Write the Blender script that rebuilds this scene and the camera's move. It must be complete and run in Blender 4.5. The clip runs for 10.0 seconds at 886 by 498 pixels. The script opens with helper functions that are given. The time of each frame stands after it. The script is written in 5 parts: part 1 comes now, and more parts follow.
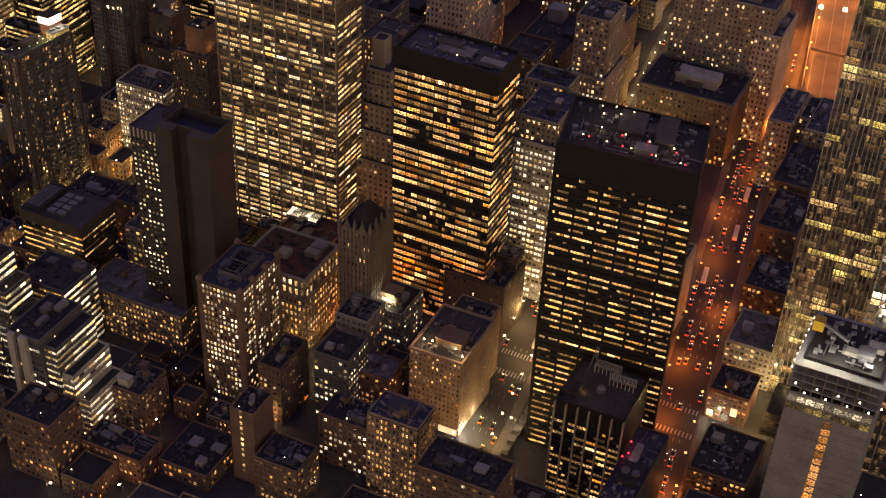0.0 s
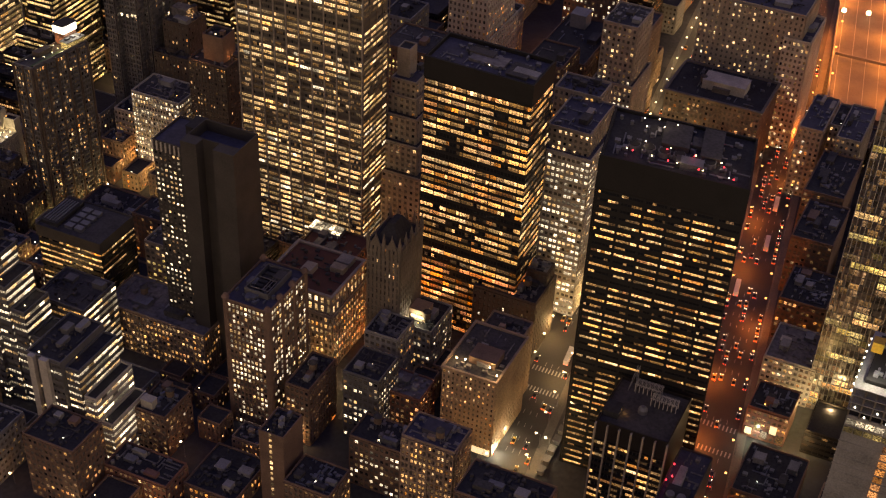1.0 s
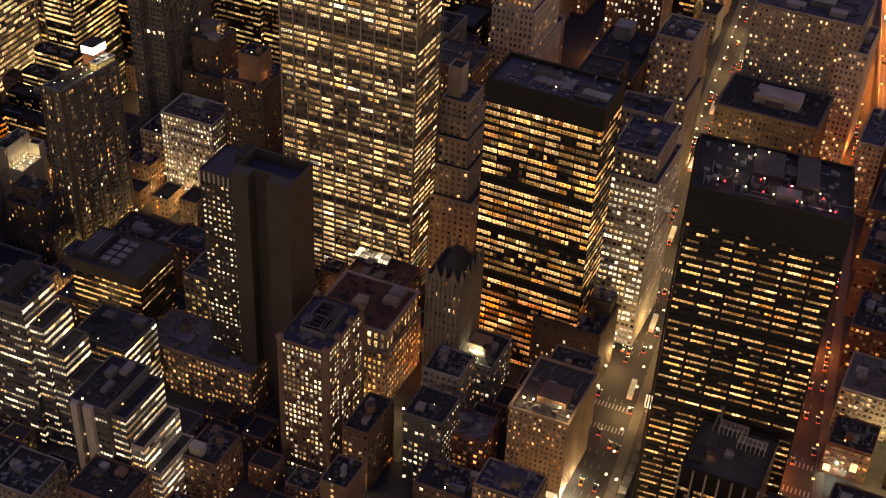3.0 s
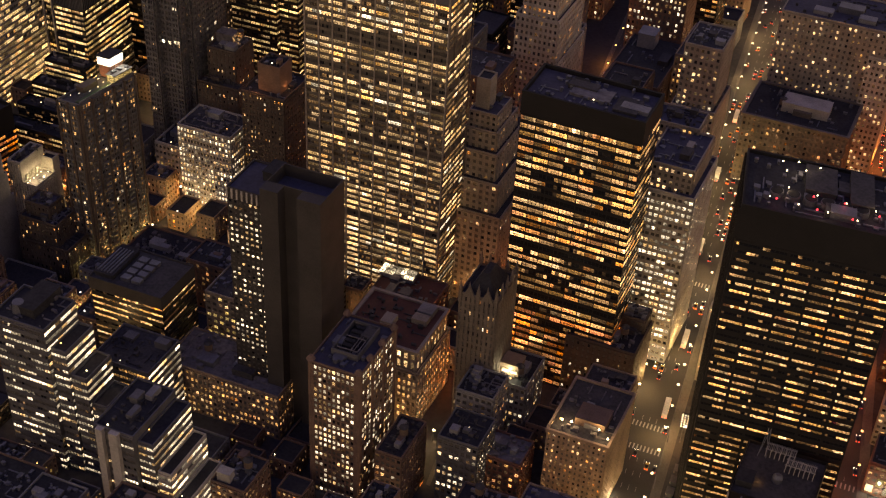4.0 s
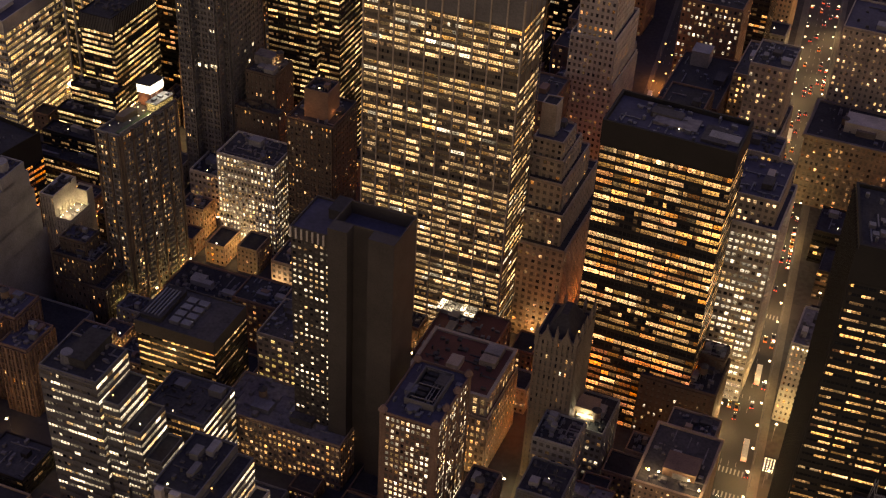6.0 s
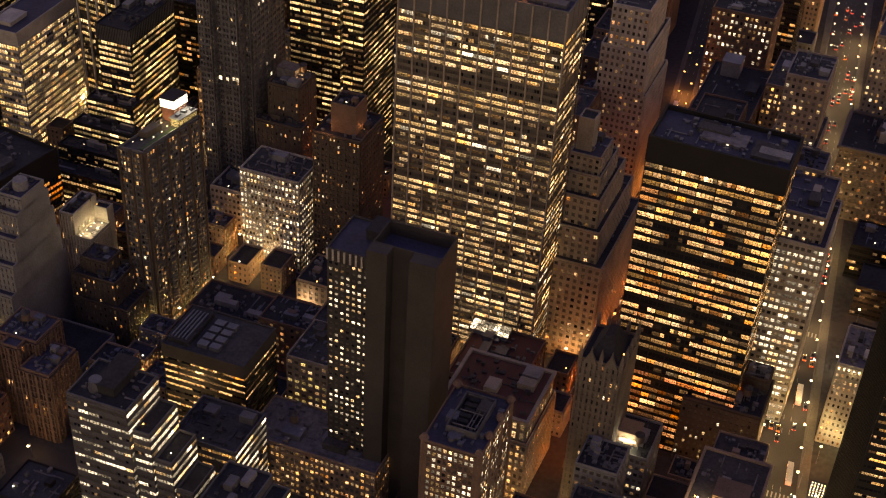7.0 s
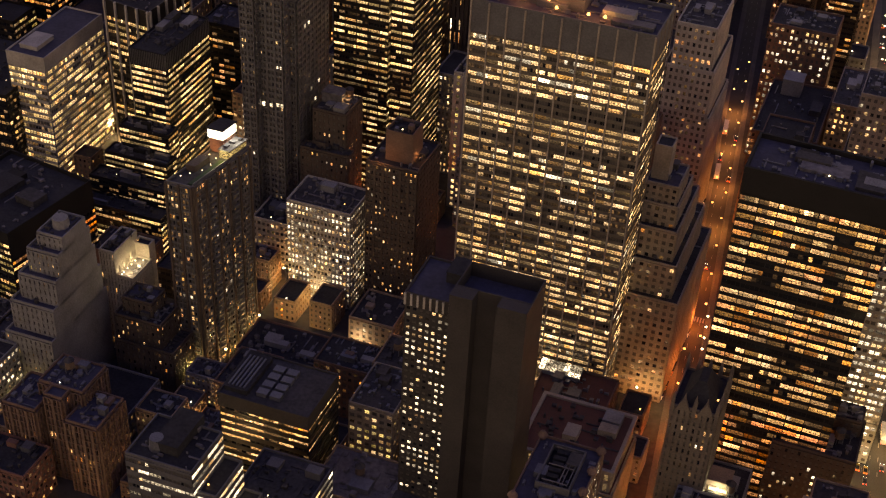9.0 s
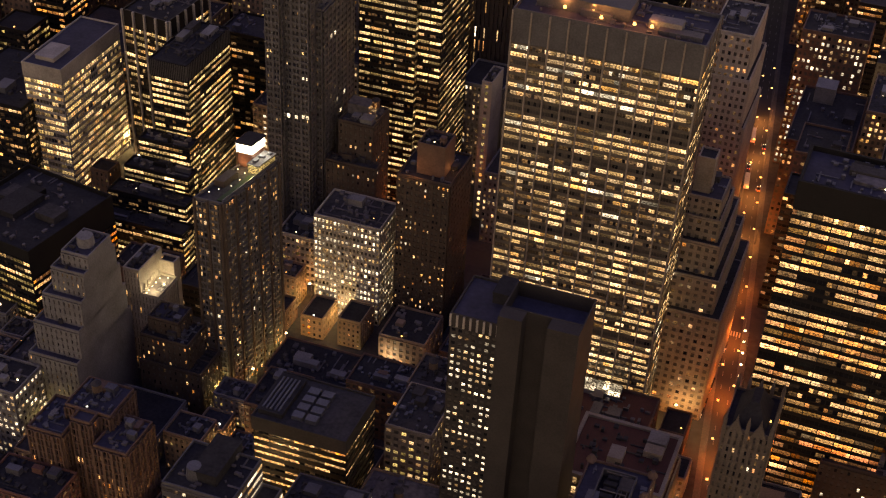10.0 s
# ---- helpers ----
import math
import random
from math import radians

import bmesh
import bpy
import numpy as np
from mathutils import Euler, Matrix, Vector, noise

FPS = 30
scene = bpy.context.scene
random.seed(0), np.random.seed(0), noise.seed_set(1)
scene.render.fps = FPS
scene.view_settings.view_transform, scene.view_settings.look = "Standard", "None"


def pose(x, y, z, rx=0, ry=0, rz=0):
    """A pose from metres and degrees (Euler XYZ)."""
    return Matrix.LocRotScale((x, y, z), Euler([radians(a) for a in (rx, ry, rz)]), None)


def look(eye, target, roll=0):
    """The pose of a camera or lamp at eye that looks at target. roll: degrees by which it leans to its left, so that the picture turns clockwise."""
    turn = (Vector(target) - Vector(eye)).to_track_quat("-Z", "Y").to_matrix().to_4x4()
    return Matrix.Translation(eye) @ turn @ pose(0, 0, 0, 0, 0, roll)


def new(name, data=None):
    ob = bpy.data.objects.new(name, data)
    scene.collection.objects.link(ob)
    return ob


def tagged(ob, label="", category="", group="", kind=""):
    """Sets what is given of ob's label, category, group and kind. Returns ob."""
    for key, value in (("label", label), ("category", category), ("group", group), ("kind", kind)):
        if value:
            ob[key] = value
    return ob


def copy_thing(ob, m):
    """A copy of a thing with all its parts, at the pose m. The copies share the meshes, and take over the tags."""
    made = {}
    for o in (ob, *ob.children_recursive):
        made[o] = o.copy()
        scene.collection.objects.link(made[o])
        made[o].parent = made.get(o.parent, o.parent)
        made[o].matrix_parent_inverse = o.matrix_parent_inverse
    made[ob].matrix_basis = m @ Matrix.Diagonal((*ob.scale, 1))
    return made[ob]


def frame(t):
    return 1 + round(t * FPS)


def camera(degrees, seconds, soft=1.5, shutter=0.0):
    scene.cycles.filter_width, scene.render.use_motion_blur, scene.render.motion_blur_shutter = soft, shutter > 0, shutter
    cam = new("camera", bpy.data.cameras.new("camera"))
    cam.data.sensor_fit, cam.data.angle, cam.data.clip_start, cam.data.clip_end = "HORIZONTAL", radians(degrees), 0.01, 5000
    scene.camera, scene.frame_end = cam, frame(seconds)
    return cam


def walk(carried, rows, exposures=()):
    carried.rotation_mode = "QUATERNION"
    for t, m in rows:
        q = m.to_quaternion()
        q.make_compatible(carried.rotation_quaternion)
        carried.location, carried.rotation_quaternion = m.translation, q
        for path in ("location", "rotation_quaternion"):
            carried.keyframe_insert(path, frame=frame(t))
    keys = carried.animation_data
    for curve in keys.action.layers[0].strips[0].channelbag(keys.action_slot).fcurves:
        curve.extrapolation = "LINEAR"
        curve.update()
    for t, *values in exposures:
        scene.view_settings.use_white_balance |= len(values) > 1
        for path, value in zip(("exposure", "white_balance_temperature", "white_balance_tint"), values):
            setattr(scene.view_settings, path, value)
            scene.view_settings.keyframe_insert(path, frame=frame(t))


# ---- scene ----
cam = camera(35.0155, 10.0, soft=1.2)
PATH = [
    (0, (180.76, -538.59, 487.96), (30.00, -174.91, 179.73), 2.835),
    (0.5, (168.10, -533.46, 484.88), (19.05, -169.23, 176.47), 2.856),
    (1, (155.08, -528.14, 481.86), (7.72, -163.41, 173.22), 2.877),
    (1.5, (142.60, -522.94, 478.92), (-2.98, -157.71, 170.03), 2.894),
    (2, (130.51, -517.82, 476.09), (-13.15, -152.01, 166.99), 2.915),
    (2.5, (117.95, -512.67, 473.30), (-23.69, -146.18, 164.07), 2.937),
    (4, (79.37, -498.00, 464.56), (-55.35, -128.85, 155.41), 3.183),
    (4.5, (66.62, -492.84, 461.49), (-65.96, -122.74, 152.54), 3.254),
    (5, (53.92, -487.64, 458.33), (-76.59, -116.60, 149.64), 3.308),
    (6.5, (16.71, -471.53, 447.84), (-108.81, -97.58, 140.59), 3.394),
    (7, (4.73, -465.95, 444.28), (-119.43, -91.06, 137.61), 3.408),
    (7.5, (-7.05, -460.42, 440.80), (-129.83, -84.58, 134.75), 3.406),
    (8, (-18.68, -454.84, 437.21), (-139.96, -78.09, 131.69), 3.393),
    (8.5, (-30.14, -449.33, 433.74), (-149.82, -71.69, 128.67), 3.369),
    (9, (-41.39, -444.02, 430.53), (-159.42, -65.51, 125.90), 3.344),
    (9.5, (-52.64, -439.12, 427.41), (-169.03, -59.79, 123.17), 3.319),
    (10, (-64.21, -434.47, 424.27), (-178.96, -54.36, 120.37), 3.288),
]
walk(cam, [(t, look(e, g, r)) for t, e, g, r in PATH])

# ---- night sky, exposure, street light ----
world = bpy.data.worlds.new("night_sky")
scene.world = world
world.use_nodes = True
nt = world.node_tree
bg = nt.nodes["Background"]
co = nt.nodes.new("ShaderNodeTexCoord")
sp = nt.nodes.new("ShaderNodeSeparateXYZ")
rp = nt.nodes.new("ShaderNodeValToRGB")        # sodium haze at the skyline, deep blue overhead
rp.color_ramp.elements[0].position, rp.color_ramp.elements[0].color = 0.0, (0.82, 0.55, 0.32, 1)
rp.color_ramp.elements[1].position, rp.color_ramp.elements[1].color = 0.75, (0.05, 0.054, 0.17, 1)
rp.color_ramp.elements.new(0.26).color = (0.39, 0.285, 0.2, 1)
nt.links.new(co.outputs["Generated"], sp.inputs[0])
nt.links.new(sp.outputs["Z"], rp.inputs[0])
nt.links.new(rp.outputs[0], bg.inputs[0])
bg.inputs[1].default_value = 1.38
scene.view_settings.exposure = 0.0

SH = 0.05          # the avenues lean this much against the cross streets


# ---- materials ----
def nodes_of(name):
    m = bpy.data.materials.new(name)
    m.use_nodes = True
    nt = m.node_tree
    return m, nt, nt.nodes["Principled BSDF"]


def surface(name, color, rough=0.8, metal=0.0, grain=1.5, stain=0.12, contrast=0.35, bump=0.15):
    m, nt, b = nodes_of(name)
    co = nt.nodes.new("ShaderNodeTexCoord")
    n1 = nt.nodes.new("ShaderNodeTexNoise"); n1.inputs["Scale"].default_value = grain; n1.inputs["Detail"].default_value = 6
    n2 = nt.nodes.new("ShaderNodeTexNoise"); n2.inputs["Scale"].default_value = stain; n2.inputs["Detail"].default_value = 4
    mx = nt.nodes.new("ShaderNodeMix"); mx.data_type = "FLOAT"; mx.inputs[0].default_value = 0.5
    ramp = nt.nodes.new("ShaderNodeValToRGB")
    lo = [c * (1 - contrast) for c in color]; hi = [min(1, c * (1 + contrast)) for c in color]
    ramp.color_ramp.elements[0].position, ramp.color_ramp.elements[1].position = 0.32, 0.68
    ramp.color_ramp.elements[0].color, ramp.color_ramp.elements[1].color = (*lo, 1), (*hi, 1)
    bp = nt.nodes.new("ShaderNodeBump"); bp.inputs["Strength"].default_value = bump; bp.inputs["Distance"].default_value = 0.1
    L = nt.links.new
    L(co.outputs["Object"], n1.inputs["Vector"]); L(co.outputs["Object"], n2.inputs["Vector"])
    L(n1.outputs[0], mx.inputs[2]); L(n2.outputs[0], mx.inputs[3])
    L(mx.outputs[0], ramp.inputs[0]); L(ramp.outputs[0], b.inputs["Base Color"])
    L(n1.outputs[0], bp.inputs["Height"]); L(bp.outputs[0], b.inputs["Normal"])
    b.inputs["Roughness"].default_value, b.inputs["Metallic"].default_value = rough, metal
    return m


def lit_glass(name, color, strength, spread=0.75):
    """A lit room behind glass: brightness varies from pane to pane and, finely, with lamps and furniture inside."""
    m, nt, b = nodes_of(name)
    L = nt.links.new
    b.inputs["Base Color"].default_value = (0.03, 0.03, 0.03, 1)
    b.inputs["Roughness"].default_value = 0.15
    geo = nt.nodes.new("ShaderNodeNewGeometry"); oi = nt.nodes.new("ShaderNodeObjectInfo")
    co = nt.nodes.new("ShaderNodeTexCoord")
    add = nt.nodes.new("ShaderNodeMath"); add.operation = "ADD"
    fr = nt.nodes.new("ShaderNodeMath"); fr.operation = "FRACT"
    L(geo.outputs["Random Per Island"], add.inputs[0]); L(oi.outputs["Random"], add.inputs[1]); L(add.outputs[0], fr.inputs[0])
    br = nt.nodes.new("ShaderNodeMapRange"); br.inputs[3].default_value = 1 - spread; br.inputs[4].default_value = 1 + spread
    pw = nt.nodes.new("ShaderNodeMath"); pw.operation = "POWER"; pw.inputs[1].default_value = 1.6
    L(fr.outputs[0], pw.inputs[0]); L(pw.outputs[0], br.inputs[0])
    br.inputs[4].default_value = 1 + spread * 1.5
    # whole stretches of a floor are busier than others
    big = nt.nodes.new("ShaderNodeTexNoise"); big.inputs["Scale"].default_value = 0.085; big.inputs["Detail"].default_value = 1
    bm2 = nt.nodes.new("ShaderNodeMapRange")
    bm2.inputs[1].default_value, bm2.inputs[2].default_value, bm2.inputs[3].default_value, bm2.inputs[4].default_value = 0.35, 0.68, 0.55, 1.6
    L(geo.outputs["Position"], big.inputs["Vector"]); L(big.outputs[0], bm2.inputs[0])
    bb = nt.nodes.new("ShaderNodeMath"); bb.operation = "MULTIPLY"; L(br.outputs[0], bb.inputs[0]); L(bm2.outputs[0], bb.inputs[1])
    # desks, blinds and shelves as fine unevenness, bright ceiling above
    mp = nt.nodes.new("ShaderNodeMapping"); mp.inputs["Scale"].default_value = (1.25, 1.25, 4.2)
    nz = nt.nodes.new("ShaderNodeTexNoise"); nz.inputs["Scale"].default_value = 1.0; nz.inputs["Detail"].default_value = 4
    L(geo.outputs["Position"], mp.inputs[0]); L(mp.outputs[0], nz.inputs["Vector"])
    r0 = nt.nodes.new("ShaderNodeMapRange")
    r0.inputs[1].default_value, r0.inputs[2].default_value, r0.inputs[3].default_value, r0.inputs[4].default_value = 0.42, 0.64, 0.0, 2.4
    L(nz.outputs[0], r0.inputs[0])
    sx = nt.nodes.new("ShaderNodeSeparateXYZ"); L(co.outputs["UV"], sx.inputs[0])
    up = nt.nodes.new("ShaderNodeMapRange"); up.interpolation_type = "SMOOTHSTEP"
    up.inputs[1].default_value, up.inputs[2].default_value, up.inputs[3].default_value, up.inputs[4].default_value = 0.45, 0.8, 0.06, 0.7
    L(sx.outputs["Y"], up.inputs[0])
    r2 = nt.nodes.new("ShaderNodeMath"); r2.operation = "ADD"
    L(r0.outputs[0], r2.inputs[0]); L(up.outputs[0], r2.inputs[1])
    m1 = nt.nodes.new("ShaderNodeMath"); m1.operation = "MULTIPLY"; L(bb.outputs[0], m1.inputs[0]); L(r2.outputs[0], m1.inputs[1])
    m2 = nt.nodes.new("ShaderNodeMath"); m2.operation = "MULTIPLY"; m2.inputs[1].default_value = strength; L(m1.outputs[0], m2.inputs[0])
    # hue drifts a little from room to room
    hs = nt.nodes.new("ShaderNodeHueSaturation"); hs.inputs["Color"].default_value = (*color, 1)
    h2 = nt.nodes.new("ShaderNodeMath"); h2.operation = "MULTIPLY"; h2.inputs[1].default_value = 7.31; L(fr.outputs[0], h2.inputs[0])
    h3 = nt.nodes.new("ShaderNodeMath"); h3.operation = "FRACT"; L(h2.outputs[0], h3.inputs[0])
    h4 = nt.nodes.new("ShaderNodeMapRange"); h4.inputs[3].default_value, h4.inputs[4].default_value = 0.92, 1.06; L(h3.outputs[0], h4.inputs[0])
    L(h4.outputs[0], hs.inputs["Saturation"]); 
    # dim corners of a room are redder than its lamps
    deepc = nt.nodes.new("ShaderNodeMix"); deepc.data_type = "RGBA"
    deepc.inputs[6].default_value = (color[0], color[1] * 0.78, color[2] * 0.6, 1)
    fac = nt.nodes.new("ShaderNodeMapRange"); fac.inputs[2].default_value = 1.1
    L(r2.outputs[0], fac.inputs[0]); L(fac.outputs[0], deepc.inputs[0]); L(hs.outputs[0], deepc.inputs[7])
    L(deepc.outputs[2], b.inputs["Emission Color"])
    L(m2.outputs[0], b.inputs["Emission Strength"])
    m.cycles.emission_sampling = "NONE"
    return m


def glow(name, color, strength):
    m, nt, b = nodes_of(name)
    b.inputs["Base Color"].default_value = (*color, 1)
    b.inputs["Emission Color"].default_value = (*color, 1)
    b.inputs["Emission Strength"].default_value = strength
    m.cycles.emission_sampling = "NONE"
    return m


MAT = dict(
    limestone=surface("limestone", (0.34, 0.29, 0.22)),
    concrete=surface("concrete", (0.26, 0.25, 0.23)),
    pale=surface("pale_stone", (0.46, 0.42, 0.34)),
    tan=surface("tan_brick", (0.32, 0.23, 0.15)),
    brown=surface("brown_brick", (0.19, 0.12, 0.08)),
    red=surface("red_brick", (0.22, 0.11, 0.075)),
    grey=surface("grey_cladding", (0.13, 0.125, 0.12), 0.6),
    bronze=surface("bronze_cladding", (0.035, 0.03, 0.026), 0.4, 0.4),
    black=surface("black_steel", (0.012, 0.0105, 0.0095), 0.75, 0.1),
    slab=surface("dark_slab_stone", (0.054, 0.047, 0.04), 0.7),
    steel=surface("grey_steel_mullion", (0.17, 0.145, 0.105), 0.55, 0.1),
    # dusk: an even stone tone, darker and browner than limestone
    dusk=surface("grey_brown_stone", (0.17, 0.14, 0.105), 0.8),
    umber=surface("dark_umber_stone", (0.1, 0.075, 0.055), 0.8),
    roof=surface("roof_felt", (0.062, 0.057, 0.054), 0.9, 0, 0.8, 0.1, 0.5),
    roof_dark=surface("dark_roof_felt", (0.034, 0.032, 0.032), 0.9, 0, 0.8, 0.1, 0.5),
    roof_pale=surface("pale_roof_gravel", (0.17, 0.155, 0.145), 0.9, 0, 0.5, 0.07, 0.65),
    roof_blue=surface("slate_blue_roof_membrane", (0.062, 0.058, 0.08), 0.8, 0, 0.6, 0.08, 0.4),
    tile=surface("red_clay_tile", (0.12, 0.045, 0.03), 0.7, 0, 3.0),
    metal=surface("galvanised_metal", (0.17, 0.17, 0.18), 0.5, 0.4),
    asphalt=surface("asphalt", (0.045, 0.043, 0.04), 0.7, 0, 2.0, 0.05, 0.4),
    paving=surface("concrete_paving", (0.13, 0.122, 0.105), 0.85, 0, 1.2, 0.1, 0.3),
    paint=surface("white_road_paint", (0.34, 0.34, 0.32), 0.7),
    ground=surface("city_ground", (0.05, 0.05, 0.05), 0.9, 0, 0.4, 0.02, 0.5),
    leaf=surface("shrub_leaf", (0.05, 0.08, 0.03), 0.8),
    wood=surface("weathered_wood", (0.16, 0.11, 0.07), 0.85),
    glass=surface("dark_window_glass", (0.02, 0.021, 0.024), 0.12, 0.0, 0.5, 0.2, 0.3, 0.0),
    silver=surface("silver_curtain_glass", (0.34, 0.32, 0.28), 0.3, 0.85, 0.3, 0.06, 0.6, 0.05),
    blind=surface("window_with_blind", (0.1, 0.088, 0.07), 0.35, 0.0, 0.5, 0.2, 0.4, 0.0),
    # dim: a faint glow put into unlit panes so they aren't black holes
    dim=lit_glass("dim_window", (1.0, 0.52, 0.19), 0.1, 0.95),
    warm=lit_glass("warm_lit_window", (1.0, 0.5, 0.15), 0.64, 0.85),
    amber=lit_glass("amber_lit_window", (1.0, 0.37, 0.08), 0.56, 0.88),
    cream=lit_glass("cream_lit_window", (1.0, 0.6, 0.24), 0.68, 0.88),
    cool=lit_glass("cool_white_window", (1.0, 0.79, 0.5), 0.86, 0.85),
    olive=lit_glass("olive_lit_window", (0.9, 0.6, 0.17), 0.38, 0.85),
    lemon=lit_glass("lemon_lit_window", (1.0, 0.64, 0.23), 0.74, 0.88),
    ember=lit_glass("ember_lit_window", (1.0, 0.27, 0.05), 0.6, 0.85),
    red_lamp=glow("red_beacon", (1.0, 0.05, 0.07), 2.5),
    white_lamp=glow("white_lamp", (1.0, 0.9, 0.72), 4.0),
    warm_lamp=glow("warm_lamp", (1.0, 0.76, 0.42), 6.0),
    sodium=glow("sodium_lamp", (1.0, 0.5, 0.13), 4.0),
    tail=glow("tail_light", (1.0, 0.07, 0.03), 5.0),
    head=glow("head_light", (1.0, 0.85, 0.58), 18.0),
    shop=glow("lit_shop_front", (1.0, 0.82, 0.5), 0.75),
    car=surface("car_paint", (0.08, 0.08, 0.085), 0.3, 0.3),
    taxi=surface("yellow_car_paint", (0.5, 0.3, 0.03), 0.35),
    bus=surface("white_bus_paint", (0.6, 0.6, 0.58), 0.4),
)


# ---- mesh helpers ----
BOX_F = ((0, 3, 2, 1), (4, 5, 6, 7), (0, 1, 5, 4), (1, 2, 6, 5), (2, 3, 7, 6), (3, 0, 4, 7))


class Geo:
    """Collects vertices and faces for one mesh."""

    def __init__(self):
        self.v, self.f = [], []

    def box(self, pts):
        n = len(self.v)
        self.v += pts
        self.f += [tuple(n + i for i in q) for q in BOX_F]

    def block(self, x0, x1, y0, y1, z0, z1):
        self.box([(x0, y0, z0), (x1, y0, z0), (x1, y1, z0), (x0, y1, z0), (x0, y0, z1), (x1, y0, z1), (x1, y1, z1), (x0, y1, z1)])

    def quad(self, *pts):
        n = len(self.v)
        self.v += pts
        self.f.append(tuple(range(n, n + len(pts))))

    def tube(self, x, y, z0, z1, r0, r1=None, n=10):
        r1 = r0 if r1 is None else r1
        k = len(self.v)
        for z, r in ((z0, r0), (z1, r1)):
            self.v += [(x + r * math.cos(2 * math.pi * i / n), y + r * math.sin(2 * math.pi * i / n), z) for i in range(n)]
        self.f += [(k + i, k + (i + 1) % n, k + n + (i + 1) % n, k + n + i) for i in range(n)]
        self.f += [tuple(k + n - 1 - i for i in range(n)), tuple(k + n + i for i in range(n))]

    def mesh(self, name, material):
        me = bpy.data.meshes.new(name)
        me.from_pydata(self.v, [], self.f)
        if material:
            me.materials.append(MAT[material])
        if name.startswith("window"):
            uv = me.uv_layers.new(name="pane")
            uv.data.foreach_set("uv", [0, 0, 1, 0, 1, 1, 0, 1] * (len(uv.data) // 4))
        return me


def part(name, geo, material, parent, label="", kind=""):
    ob = new(name, geo.mesh(name, material))
    ob.parent = parent
    return tagged(ob, label, kind=kind)


def thing(name, label, category, at=(0, 0, 0), group="", kind=""):
    ob = new(name)
    ob.location = at
    ob.empty_display_size = 0.5
    return tagged(ob, label, category, group, kind)


# ---- buildings ----
PALETTES = dict(
    gold=(("warm", 9), ("cream", 2), ("amber", 1)),
    amber=(("amber", 7), ("warm", 3)),
    cream=(("cream", 12), ("cool", 1), ("warm", 2)),
    white=(("cool", 8), ("cream", 3)),
    olive=(("olive", 6), ("cream", 2), ("warm", 1)),
    home=(("warm", 5), ("cream", 3), ("amber", 2), ("cool", 1)),
    fire=(("warm", 9), ("amber", 3), ("cream", 1)),
    ember=(("amber", 5), ("ember", 5), ("warm", 1)),
    lemon=(("lemon", 7), ("cream", 4), ("warm", 2)),
)
PANE = {}


def pane_mesh(key, axis, w, h, lean, skew):
    """One window: a pane with its frame, shared by all alike windows."""
    k = (key, axis, round(w, 2), round(h, 2), lean, skew)
    if k not in PANE:
        g = Geo()
        if axis == "f":
            g.quad((-w / 2, -skew * w / 2, -h / 2), (w / 2, skew * w / 2, -h / 2), (w / 2, skew * w / 2, h / 2), (-w / 2, -skew * w / 2, h / 2))
        elif axis == "r":
            g.quad((0, -w / 2, -h / 2), (0, w / 2, -h / 2), (0, w / 2, h / 2), (0, -w / 2, h / 2))
            g.v = [(lean * y, y, z) for x, y, z in g.v]
        else:
            g.quad((0, w / 2, -h / 2), (0, -w / 2, -h / 2), (0, -w / 2, h / 2), (0, w / 2, h / 2))
            g.v = [(lean * y, y, z) for x, y, z in g.v]
        PANE[k] = g.mesh("window", key)
    return PANE[k]


